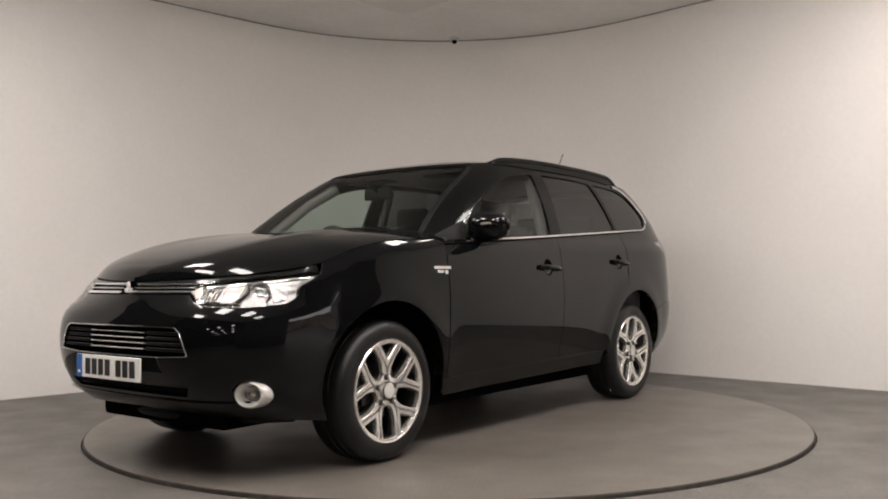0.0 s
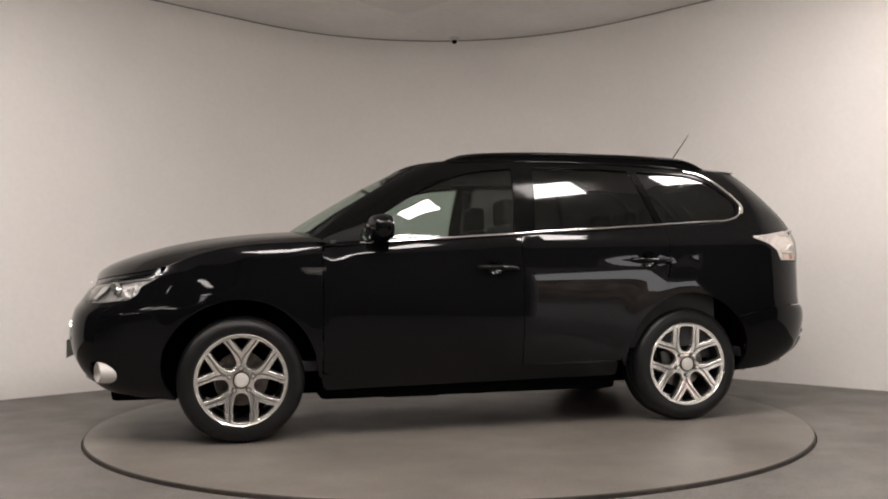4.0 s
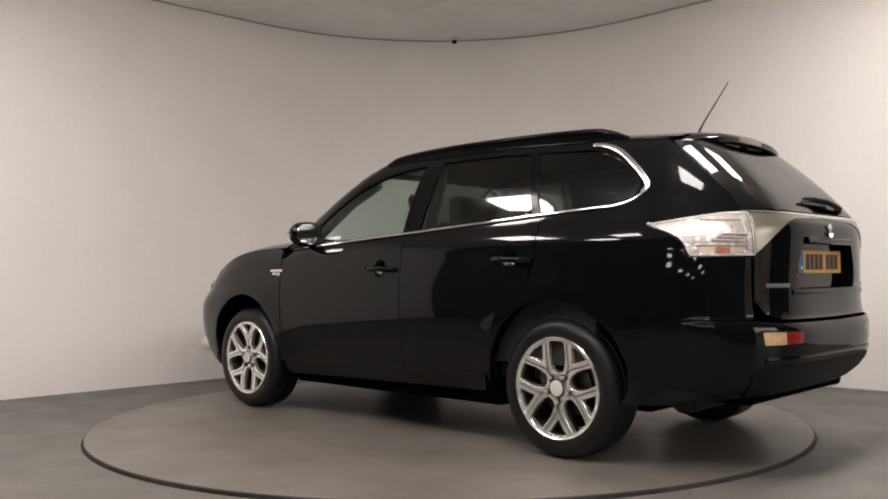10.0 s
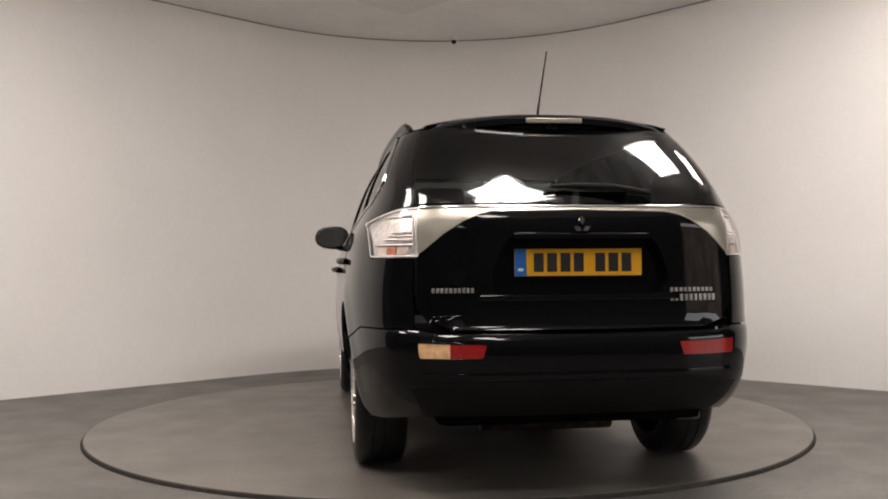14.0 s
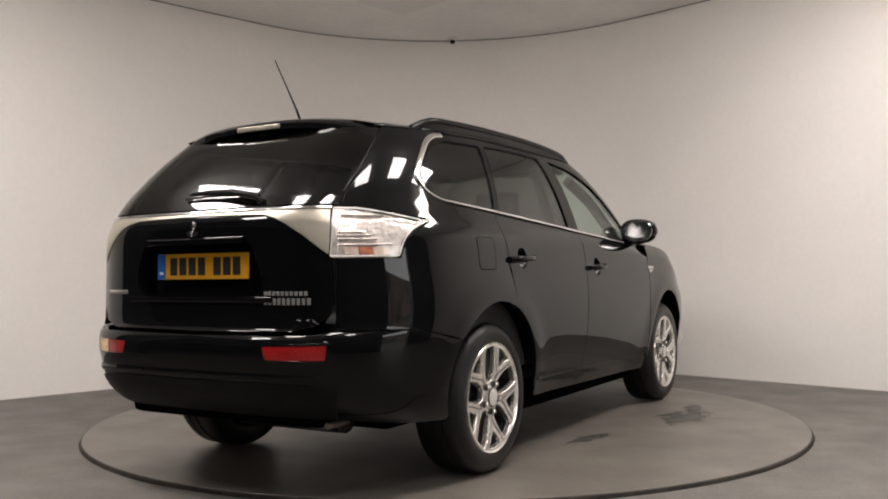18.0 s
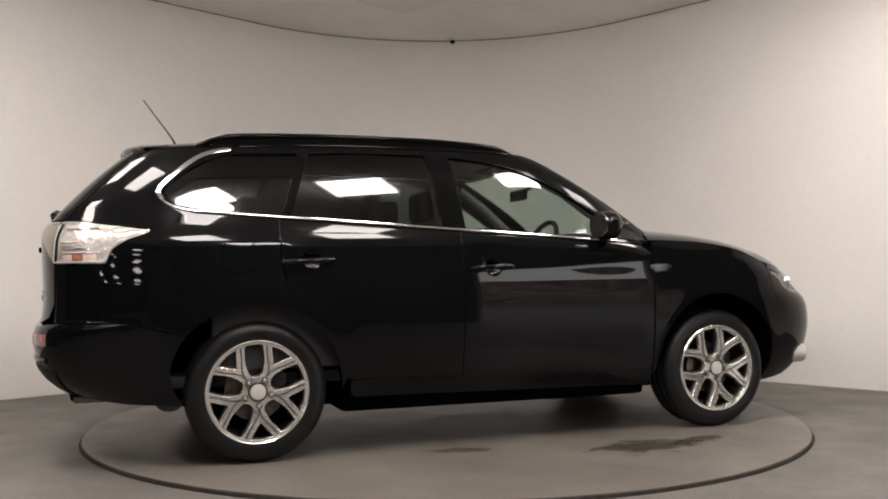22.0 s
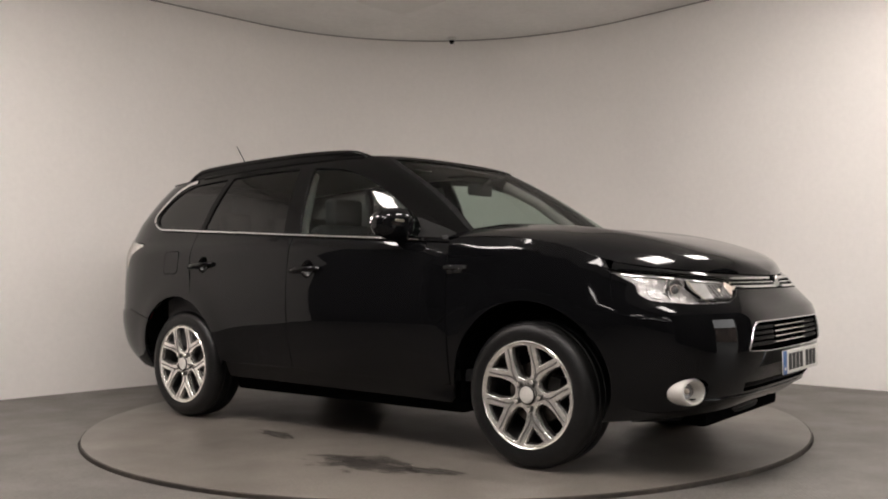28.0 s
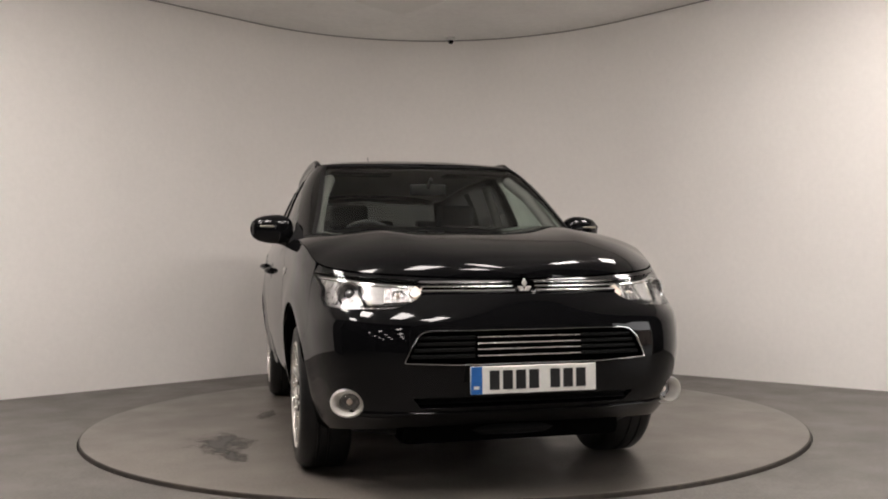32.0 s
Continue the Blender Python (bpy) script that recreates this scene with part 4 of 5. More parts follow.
def build_front(car):
    A = 2.87
    fy = lambda y, z: where_y(body, y, z, True)
    mir = lambda P: P + [(2 * A - a, z) for a, z in P[::-1]]
    tip = where_x(body, 1.755, 0.93)
    seam = where_x(body, 1.80, 0.78)
    W, Z, R = WHEEL_X, WHEEL_Z, 0.418
    # headlamp outline in y or x and z
    lamp = [(fy(0.432, 0.886), 0.886), (fy(0.388, 0.850), 0.850), (fy(0.445, 0.803), 0.803), (fy(0.54, 0.772), 0.772), (fy(0.70, 0.770), 0.770), (where_x(body, 1.93, 0.785), 0.785), (where_x(body, 1.875, 0.815), 0.815), (where_x(body, 1.86, 0.855), 0.855), (where_x(body, 1.735, 0.922), 0.922), (where_x(body, 1.735, 0.930), 0.930), (where_x(body, 1.9, 0.917), 0.917), (fy(0.62, 0.902), 0.902)]
    lamp = rounded(lamp, 0.014, 3)
    # bumper skin: from arch to arch, with openings
    b = [(W + R * math.cos(radians(36)) + 0.02, Z + (R + 0.022) * math.sin(radians(36)) + 0.02), (seam - 0.026, 0.705), (seam - 0.016, 0.80), (tip - 0.004, 0.915), (tip, 0.925)]
    b += [(a, ztop(a) - 0.005) for a in np.linspace(tip + 0.02, A, 14)]
    lowl = arc(W, Z, R, -14, 35.9, 8)
    outline_half = [(W + 0.44, 0.245)] + lowl + b
    bottom = [(1.98, 0.268), (2.2, 0.285), (2.45, 0.292), (A, 0.295)]
    outline = outline_half + [(2 * A - a, z) for a, z in outline_half[::-1]] + [(2 * A - a, z) for a, z in bottom[:-1]] + bottom[::-1]
    lg = rounded([(fy(0.300, 0.556), 0.556, 0.004), (fy(0.505, 0.566), 0.566, 0.012), (fy(0.445, 0.688), 0.688, 0.05), (2 * A - fy(0.445, 0.688), 0.688, 0.05), (2 * A - fy(0.505, 0.566), 0.566, 0.012), (2 * A - fy(0.300, 0.556), 0.556, 0.004)], seg=5)
    up = rounded([(fy(0.425, 0.828), 0.828, 0.008), (fy(0.428, 0.884), 0.884, 0.008), (2 * A - fy(0.428, 0.884), 0.884, 0.008), (2 * A - fy(0.425, 0.828), 0.828, 0.008)], seg=3)
    fa, fz = fy(0.702, 0.398), 0.398
    intake = rounded([(fy(0.43, 0.378), 0.378), (fy(0.47, 0.425), 0.425), (2 * A - fy(0.47, 0.425), 0.425), (2 * A - fy(0.43, 0.378), 0.378)], 0.012, 3)
    fog = [(fa + 0.078 * math.cos(2 * math.pi * k / 28), fz + 0.061 * math.sin(2 * math.pi * k / 28)) for k in range(28)]
    flip = lambda P: [(2 * A - a, z) for a, z in P]
    bumper = patch("front_bumper", outline, body, PAINT, car, holes=[lamp, flip(lamp), lg, up, intake, fog, flip(fog)], h=0.04, depth=0.02, gap=0.0012)
    # dark grille cavities
    patch("grille_backing", shrunk(lg, -0.01), body, DARK, bumper, lift=-0.03, depth=0)
    patch("grille_backing", shrunk(up, -0.01), body, GLOSS_BLACK, bumper, lift=-0.022, depth=0)
    patch("intake_backing", shrunk(intake, -0.01), body, DARK, bumper, lift=-0.03, depth=0)
    for z in (0.393, 0.410):
        ribbon("intake_slat", [(a, z) for a in np.linspace(fy(0.44, z), 2 * A - fy(0.44, z), 16)], body, PLASTIC, bumper, 0.005, 0.014, 1, -0.022, label="black plastic slat")
    ribbon("lip_crease", [(a, 0.352 + 0.012 * abs(a - A)) for a in np.linspace(fy(0.69, 0.36), 2 * A - fy(0.69, 0.36), 30)], body, PAINT, bumper, 0.012, 0.007)
    # upper grille: bright double bars
    for z, wd in ((0.880, 0.013), (0.861, 0.006), (0.8405, 0.018)):
        for sgn in (1, -1):
            line = [(a if sgn > 0 else 2 * A - a, z) for a in np.linspace(fy(0.418, z), fy(0.045, z), 12)]
            ribbon("grille_bar", line, body, CHROME, bumper, wd, 0.020, 1, -0.016, label="chrome grille bar")
    # lower grille: chrome surround, slats
    ribbon("grille_surround", lg, body, CHROME, bumper, 0.006, 0.005, 1, 0.0, closed=True, label="thin chrome grille surround")
    for z in (0.588, 0.614, 0.638, 0.662):
        e = 0.49 - (z - 0.566) * 0.5
        ribbon("grille_slat", [(a, z) for a in np.linspace(fy(0.215, z), 2 * A - fy(0.215, z), 10)], body, ALLOY, bumper, 0.006, 0.013, 1, -0.017, label="slim chrome slat")
        for sgn in (1, -1):
            ribbon("grille_slat", [(a if sgn > 0 else 2 * A - a, z) for a in np.linspace(fy(e, z), fy(0.225, z), 8)], body, PLASTIC, bumper, 0.015, 0.012, 1, -0.02, label="black plastic slat")
    # emblem drawn as a plain shape
    e0, _ = surf_eval(body, np.array([(A, 0.862)]))
    bm = bmesh.new()
    for rx, dy, dz in ((0, 0, 0.015), (120, 0.014, -0.009), (-120, -0.014, -0.009)):
        own = bmesh.new()
        bmesh.ops.create_cone(own, cap_ends=True, segments=4, radius1=0.019, radius2=0.015, depth=0.010)
        for v in own.verts:
            v.co = Vector((v.co.z, v.co.x * 0.62, v.co.y))
        bmesh.ops.transform(own, matrix=pose(e0[0][0] + 0.006, dy, 0.858 + dz, rx, 0, 0), verts=own.verts)
        join(bm, own)
    part("emblem", bm, SILVER, bumper, "plain chrome emblem", smooth=False)
    # lamps
    for side in (1, -1):
        pl = empty("headlamp", car)
        patch("reflector", shrunk(lamp, 0.002), body, REFLECTOR, pl, lift=-0.021, depth=0, side=side, h=0.02, label="silver lamp reflector")
        patch("lamp_lining", shrunk(lamp, 0.0), body, DARK, pl, lift=-0.004, depth=0.045, side=side, holes=[shrunk(lamp, 0.005)], h=0.02)
        patch("lens", shrunk(lamp, 0.002), body, LENS, pl, depth=0.004, side=side, h=0.025, label="clear lamp lens").visible_shadow = False
        for y, z, r, yaw in ((0.695, 0.842, 0.042, 30), (0.505, 0.838, 0.026, 16)):
            p, n = surf_eval(body, np.array([(fy(y, z), z)]))
            c = p[0] - n[0] * 0.027
            m = Matrix.Translation((c[0], c[1] * side, c[2])) @ pose(0, 0, 0, 0, 0, yaw * side)
            if y > 0.6:
                part("bezel", lathe([(r * 0.98, 0.004), (r * 1.10, 0.020), (r * 1.22, 0.022), (r * 1.26, 0.010), (r * 1.2, -0.01)], 28, "X", caps=False), CHROME, pl, m=m)
            part("lamp_bowl", lathe([(0.006, -0.012), (r * 0.45, -0.008), (r * 0.8, 0.0), (r, 0.010)], 20, "X", caps=False), REFLECTOR, pl, m=m, smooth=False)
            bm = bmesh.new()
            bmesh.ops.create_uvsphere(bm, u_segments=20, v_segments=12, radius=r * 0.45)
            for v in bm.verts:
                v.co.x = v.co.x * 0.7 + 0.008
            part("bulb_lens", bm, PROJECTOR if y > 0.6 else AMBER, pl, "grey ribbed glass projector lens" if y > 0.6 else "small pale bulb", m=m)
            if y > 0.6:
                part("bulb_ring", lathe([(r * 0.45, 0.002), (r * 0.52, 0.012), (r * 0.60, 0.012), (r * 0.64, 0.0)], 24, "X", caps=False), CHROME, pl, m=m)
        # white panel, dark step and fine fins inside the lamp
        mid = [(fy(0.632, 0.872), 0.872), (fy(0.558, 0.866), 0.866), (fy(0.572, 0.80), 0.800), (fy(0.632, 0.797), 0.797)]
        patch("lamp_panel", rounded(mid, 0.008, 3), body, WHITE_LAMP, pl, lift=-0.015, depth=0.006, side=side, h=0.02, label="white lamp panel")
        out = [(where_x(body, 1.97, 0.872), 0.872), (where_x(body, 1.905, 0.868), 0.868), (where_x(body, 1.925, 0.808), 0.808), (where_x(body, 1.98, 0.80), 0.800)]
        patch("turn_signal", rounded(out, 0.008, 3), body, REFLECTOR, pl, lift=-0.014, depth=0.008, side=side, h=0.02, label="silver turn signal bowl")
        for k in range(5):
            z = 0.789 + 0.0045 * k
            ribbon("lamp_fin", [(fy(0.66 - 0.01 * k, z), z), (fy(0.55 - 0.01 * k, z), z + 0.001), (fy(0.475 - 0.012 * k, z + 0.01), z + 0.012)], body, CHROME if k % 2 else DARK, pl, 0.003, 0.004, side, -0.012 - 0.002 * k)
        # eyebrow and divider inside the lamp
        br = [(where_x(body, 1.80, 0.905), 0.905), (where_x(body, 1.93, 0.895), 0.895), (fy(0.60, 0.880), 0.880), (fy(0.47, 0.868), 0.868)]
        ribbon("lamp_brow", br, body, CHROME, pl, 0.008, 0.006, side, -0.018)
        ribbon("lamp_divider", [(fy(0.625, 0.882), 0.882), (fy(0.63, 0.84), 0.84), (fy(0.615, 0.785), 0.785)], body, SATIN, pl, 0.008, 0.008, side, -0.02)
        ribbon("lamp_divider", [(fy(0.648, 0.868), 0.868), (fy(0.655, 0.84), 0.84), (fy(0.638, 0.80), 0.80)], body, GLOSS_BLACK, pl, 0.013, 0.010, side, -0.012, label="dark divider")
        for k in range(5):
            y = 0.468 + 0.018 * k
            ribbon("lamp_rib", [(fy(y, 0.805), 0.805), (fy(y - 0.004, 0.83), 0.83), (fy(y, 0.862), 0.862)], body, REFLECTOR, pl, 0.009, 0.007, side, -0.018)
        inner = [(fy(0.436, 0.872), 0.872), (fy(0.408, 0.850), 0.850), (fy(0.447, 0.818), 0.818), (fy(0.460, 0.84), 0.840)]
        patch("side_marker", inner, body, AMBER, pl, lift=-0.013, depth=0.006, side=side, h=0.02, label="pale amber marker")
        # fog lamp
        p, n = surf_eval(body, np.array([(fa, fz)]))
        ang = math.degrees(math.atan2(n[0][1], n[0][0]))
        fl = empty("fog_lamp", car, Matrix.Translation((p[0][0], p[0][1] * side, p[0][2])) @ pose(0, 0, 0, 0, 0, ang * 0.40 * side))
        prof = [(0.042, -0.05), (0.044, -0.022), (0.050, 0.000), (0.058, 0.014), (0.064, 0.018), (0.070, 0.014), (0.074, 0.000), (0.077, -0.04), (0.078, -0.075), (0.05, -0.07)]
        bm = lathe(prof, 40, "X", closed=True)
        for v in bm.verts:
            v.co.z *= 0.80
        part("bezel", bm, SILVER, fl, "bright silver fog lamp ring")
        part("reflector", lathe([(0.0, -0.048), (0.02, -0.044), (0.043, -0.028)], 32, "X", caps=False), REFLECTOR, fl)
        part("lens", lathe([(0.0, -0.012), (0.025, -0.014), (0.043, -0.020)], 32, "X", caps=False), LENS, fl).visible_shadow = False
        bm = bmesh.new()
        bmesh.ops.create_uvsphere(bm, u_segments=14, v_segments=10, radius=0.013)
        part("bulb", bm, AMBER, fl, "pale bulb", m=pose(-0.027, 0, 0))
    part("lower_lip", tube([(1.60 + 0.44 * math.cos(t), 0.68 * math.sin(t), 0.258) for t in np.linspace(-1.2, 1.2, 25)], 0.026, 8), PLASTIC, car, "black plastic underlip")
    number_plate(car, 2.318, 0.497, 0, PLATE_WHITE, "white front number plate with dark bars")


def number_plate(car, x, z, yaw, mat, label, tilt=0.0):
    """A plate with its characters as plain bars."""
    p = empty("number_plate", car, pose(x, 0, z, 0, tilt, yaw))
    p["label"] = label
    part("plate", box(0, 0, 0, 0.006, 0.52, 0.108, 0.003, 1), mat, p, label)
    part("band", box(0.0037, -0.236, 0, 0.002, 0.046, 0.106), PLATE_BLUE, p, "blue end band")
    part("band_mark", box(0.0050, -0.236, -0.028, 0.001, 0.022, 0.012), PLATE_WHITE, p)
    yy = -0.185
    for k in range(7):
        part("bar", box(0.0040, yy + 0.022, 0, 0.002, 0.040, 0.074, 0.0), PLATE_BLACK, p)
        yy += 0.054 if k != 3 else 0.088


def build_rear(car):
    A = -2.98
    ry = lambda y, z: where_y(skin, y, z, False)
    flip = lambda P: [(2 * A - a, z) for a, z in P]
    W, Z, R = WHEEL_X, WHEEL_Z, 0.418
    # bumper
    half = arc(-W, Z, R, 188, 140, 8) + [(where_x(skin, -1.95, 0.69), 0.69), (ry(0.655, 0.69), 0.694), (ry(0.55, 0.685), 0.682), (A, 0.676)]
    low = [(-W - R - 0.006, 0.292), (where_x(skin, -1.95, 0.31), 0.305), (ry(0.62, 0.34), 0.335), (A, 0.343)]
    outline = low[::-1] + half + [(2 * A - a, z) for a, z in (half[::-1])[1:]] + [(2 * A - a, z) for a, z in low[:-1]]
    fog = rounded([(ry(0.400, 0.612), 0.584), (ry(0.640, 0.61), 0.582), (ry(0.648, 0.64), 0.646), (ry(0.382, 0.64), 0.640)], 0.01, 3)
    bumper = patch("rear_bumper", outline, skin, PAINT, car, holes=[fog, flip(fog)], h=0.04, depth=0.02, gap=0.0012, lift=-0.002)
    skirt = [(ry(0.60, 0.36), 0.348), (ry(0.66, 0.45), 0.470), (ry(0.50, 0.48), 0.492)]
    sk = skirt + [(2 * A - a, z) for a, z in skirt[::-1]]
    patch("lower_valance", sk, skin, PLASTIC, bumper, lift=0.004, depth=0.006, label="unpainted dark plastic lower valance")
    ribbon("step_edge", [(a, 0.515) for a in np.linspace(ry(0.62, 0.5), 2 * A - ry(0.62, 0.5), 24)], skin, PAINT, bumper, 0.03, 0.006)
    for sgn, cols in ((1, (INDICATOR, RED)), (-1, (RED, RED))):
        s0, s1 = ry(0.642, 0.615), ry(0.388, 0.615)
        sm = ry(0.525, 0.615)
        lampo = empty("rear_reflector", car)
        for (p, q), m, lab in (((s0, sm), cols[0], "pale amber reversing lens" if sgn > 0 else "red fog lens"), ((sm, s1), cols[1], "red reflector lens")):
            poly = [(p + 0.001, 0.586), (q - 0.0005, 0.586), (q - 0.0005, 0.643), (p + 0.001, 0.643)] if p < q else [(q, 0.586), (p, 0.586), (p, 0.643), (q, 0.643)]
            patch("reflector_lens", poly, skin, m, lampo, lift=-0.004, depth=0.006, side=sgn, h=0.03, label=lab)
    # tailgate
    ge = lambda z: ry(0.645, z)
    tg = [(A, 0.690), (ry(0.50, 0.69), 0.694), (ry(0.60, 0.72), 0.72), (ge(0.78), 0.78), (ry(0.640, 0.97), 0.972), (ry(0.632, 1.0), 0.986), (ry(0.624, 1.15), 1.178)]
    tg = tg + [(2 * A - a, z) for a, z in tg[::-1][:-1]]
    rec = rounded([(ry(0.345, 0.82), 0.82), (ry(0.365, 0.90), 0.90), (ry(0.30, 1.055), 1.055), (2 * A - ry(0.30, 1.055), 1.055), (2 * A - ry(0.365, 0.9), 0.90), (2 * A - ry(0.345, 0.82), 0.82)], 0.05, 5)
    gate = patch("tailgate", tg[::-1], skin, PAINT, car, holes=[rec], h=0.04, depth=0.062, gap=0.002)
    patch("plate_recess", shrunk(rec, -0.006), skin, PAINT, gate, lift=-0.058, depth=0)
    ribbon("gate_grip", [(a, 1.052) for a in np.linspace(ry(0.27, 1.05), 2 * A - ry(0.27, 1.05), 12)], skin, PAINT, gate, 0.03, 0.016, label="grip above the plate")
    ribbon("gate_ledge", [(a, 0.815) for a in np.linspace(ry(0.40, 0.81), 2 * A - ry(0.40, 0.81), 16)], skin, PAINT, gate, 0.022, 0.006)
    # satin bar across with wings towards the lamps
    wing = [(ry(0.622, 1.15), 1.172), (ry(0.630, 1.0), 0.992), (ry(0.614, 1.0), 1.004), (ry(0.535, 1.07), 1.070), (ry(0.465, 1.115), 1.115), (ry(0.41, 1.138), 1.138), (ry(0.35, 1.15), 1.151), (A, 1.158)]
    poly = wing + [(2 * A - a, z) for a, z in wing[::-1][1:]]
    patch("gate_trim", poly, skin, SATIN, gate, lift=0.004, depth=0.006, h=0.03, label="satin chrome tailgate bar with wings")
    ribbon("gate_chrome", [(a, 1.170) for a in np.linspace(ry(0.62, 1.17), 2 * A - ry(0.62, 1.17), 30)], skin, CHROME, gate, 0.014, 0.010, label="chrome edge")
    # emblem and badges as plain shapes
    e0, _ = surf_eval(skin, np.array([(A, 1.095)]))
    bm = bmesh.new()
    for rx, dy, dz in ((0, 0, 0.020), (120, 0.018, -0.012), (-120, -0.018, -0.012)):
        own = bmesh.new()
        bmesh.ops.create_cone(own, cap_ends=True, segments=4, radius1=0.018, radius2=0.022, depth=0.010)
        for v in own.verts:
            v.co = Vector((v.co.z, v.co.x * 0.62, v.co.y))
        bmesh.ops.transform(own, matrix=pose(e0[0][0] - 0.006, dy, 1.095 + dz, rx, 0, 0), verts=own.verts)
        join(bm, own)
    part("emblem", bm, CHROME, gate, "plain chrome emblem", smooth=False)
    for y0, y1, z0, z1 in ((0.585, 0.42, 0.837, 0.854), (-0.366, -0.562, 0.833, 0.848), (-0.366, -0.575, 0.797, 0.822)):
        n = 10
        for k in range(n):
            ya, yb = y0 + (y1 - y0) * k / n, y0 + (y1 - y0) * (k + 0.58) / n
            sgn = 1 if ya > 0 else -1
            a0, a1 = sorted((ry(abs(ya), z0), ry(abs(yb), z0)))
            patch("badge_bar", [(a0, z0), (a1, z0), (a1, z1), (a0, z1)], skin, BADGE, gate, lift=0.003, depth=0.003, side=sgn)
    number_plate(car, -2.300, 0.952, 180, PLATE_YELLOW, "yellow rear number plate with dark bars")
    # rear window
    def gx(k):
        return 1.188 + 0.352 * k
    edge = [(gate_edge(gx(k)) - 0.007, gx(k)) for k in np.linspace(0, 1, 8)]
    rw = edge + [(2 * A - a, z) for a, z in edge[::-1]]
    patch("rear_window", rw, skin, PRIVACY, car, depth=0.006, lift=0.001, label="dark tinted rear window").visible_shadow = False
    # wiper
    wp = empty("rear_wiper", car)
    P = lambda y, z, o: (lambda q: tuple(q[0][0] + q[1][0] * o))(surf_eval(skin, np.array([(ry_u(abs(y), z) if y > 0 else 2 * A - ry_u(abs(y), z), z)])))
    part("arm", tube([P(-0.30, 1.215, 0.02), P(-0.15, 1.235, 0.03), P(0.0, 1.245, 0.025), P(0.10, 1.243, 0.02)], 0.015, 8, taper=0.008), PLASTIC, wp)
    part("blade", tube([P(0.13, 1.232, 0.010), P(0.0, 1.238, 0.012), P(-0.22, 1.236, 0.010)], 0.006, 8), RUBBER, wp)
    c = P(-0.30, 1.212, 0.0)
    part("pivot", lathe([(0.0, -0.024), (0.010, -0.022), (0.015, -0.01), (0.016, 0.02)], 20, "X", m=Matrix.Translation(c)), PLASTIC, wp)
    # tail lamps
    for side in (1, -1):
        lt = where_x(skin, -1.83, 1.13)
        lamp = [(lt, 1.132, 0.006), (where_x(skin, -1.945, 1.092), 1.092, 0.04), (where_x(skin, -2.005, 1.050), 1.050, 0.05), (where_x(skin, -2.035, 0.985), 0.980, 0.012), (ry(0.632, 0.98), 0.977, 0.012), (ry(0.622, 1.17), 1.176, 0.012), (where_x(skin, -2.15, 1.172), 1.174, 0.02)]
        lamp = rounded(lamp, seg=4)
        tl = empty("tail_lamp", car)
        patch("reflector", shrunk(lamp, 0.001), skin, TAIL_REFLECTOR, tl, lift=-0.016, depth=0, side=side, h=0.025, label="pale silver and amber reflector")
        patch("lens", shrunk(lamp, 0.001), skin, TAIL_LENS, tl, lift=0.003, depth=0.02, side=side, h=0.03, label="clear tail lamp lens").visible_shadow = False
        # three bulb covers along the foot, ribs above them, a clear slot beside the tailgate
        for p, q, m, lab in ((-2.075, -2.135, AMBER, "pale bulb cover"), (-2.140, -2.185, PINK, "pinkish bulb cover"), (-2.190, -2.228, AMBER, "pale bulb cover")):
            low = [(where_x(skin, p, 0.99), 0.991), (where_x(skin, q, 0.99), 0.990), (where_x(skin, q, 1.02), 1.019), (where_x(skin, p, 1.02), 1.018)]
            patch("bulb_cover", low, skin, m, tl, lift=-0.010, depth=0.006, side=side, h=0.02, label=lab)
        for z, p in ((1.030, -2.06), (1.052, -2.12), (1.066, -2.14), (1.080, -2.16), (1.150, -2.06)):
            ribbon("lamp_rib", [(where_x(skin, p, z), z), (ry(0.72, z), z - 0.002), (ry(0.655, z), z - 0.003)], skin, TAIL_REFLECTOR, tl, 0.007, 0.010, side, -0.015)
        ribbon("lamp_slot", [(ry(0.658, 1.0), 1.0), (ry(0.658, 1.08), 1.08), (ry(0.652, 1.155), 1.155)], skin, CLEAR_EDGE, tl, 0.006, 0.008, side, -0.014)
        ribbon("lens_rim", shrunk(lamp, 0.005), skin, CLEAR_EDGE, tl, 0.006, 0.002, side, 0.0025, closed=True, label="clear moulded lens rim")
    # spoiler over the window with its pale lamp
    bm = bmesh.new()
    rows = []
    for k in range(25):
        s = -1 + 2 * k / 24
        y = 0.550 * s
        back = -1.955 + 0.09 * abs(s) ** 4.0
        prof = [(-1.66, 1.634), (-1.76, 1.628), (-1.86, 1.618), (back + 0.040, 1.608), (back + 0.012, 1.600), (back - 0.003, 1.586), (back - 0.004, 1.561), (-1.80, 1.566)]
        drop = 0.056 * abs(s) ** 2.4
        rows.append([bm.verts.new((px, y, pz - drop)) for px, pz in prof])
    for r0, r1 in zip(rows, rows[1:]):
        for i in range(8):
            bm.faces.new((r0[i], r0[(i + 1) % 8], r1[(i + 1) % 8], r1[i]))
    bm.faces.new(rows[0])
    bm.faces.new(rows[-1])
    sp = part("roof_spoiler", bm, PAINT, car)
    part("brake_light", box(-1.958, 0.0, 1.574, 0.010, 0.25, 0.022, 0.004, 3), SATIN, sp, "pale high-level brake light")
    # exhaust and tow eye
    part("tow_eye", tube([(-2.17 + 0.022 * math.cos(t), 0.40, 0.335 + 0.022 * math.sin(t)) for t in np.linspace(0, 2 * math.pi, 19)], 0.006, 8), STEEL, car, "small steel towing eye")
    part("exhaust_pipe", box(-2.10, -0.50, 0.315, 0.16, 0.10, 0.035, 0.014, 3), STEEL, car, "flat dark exhaust tip")


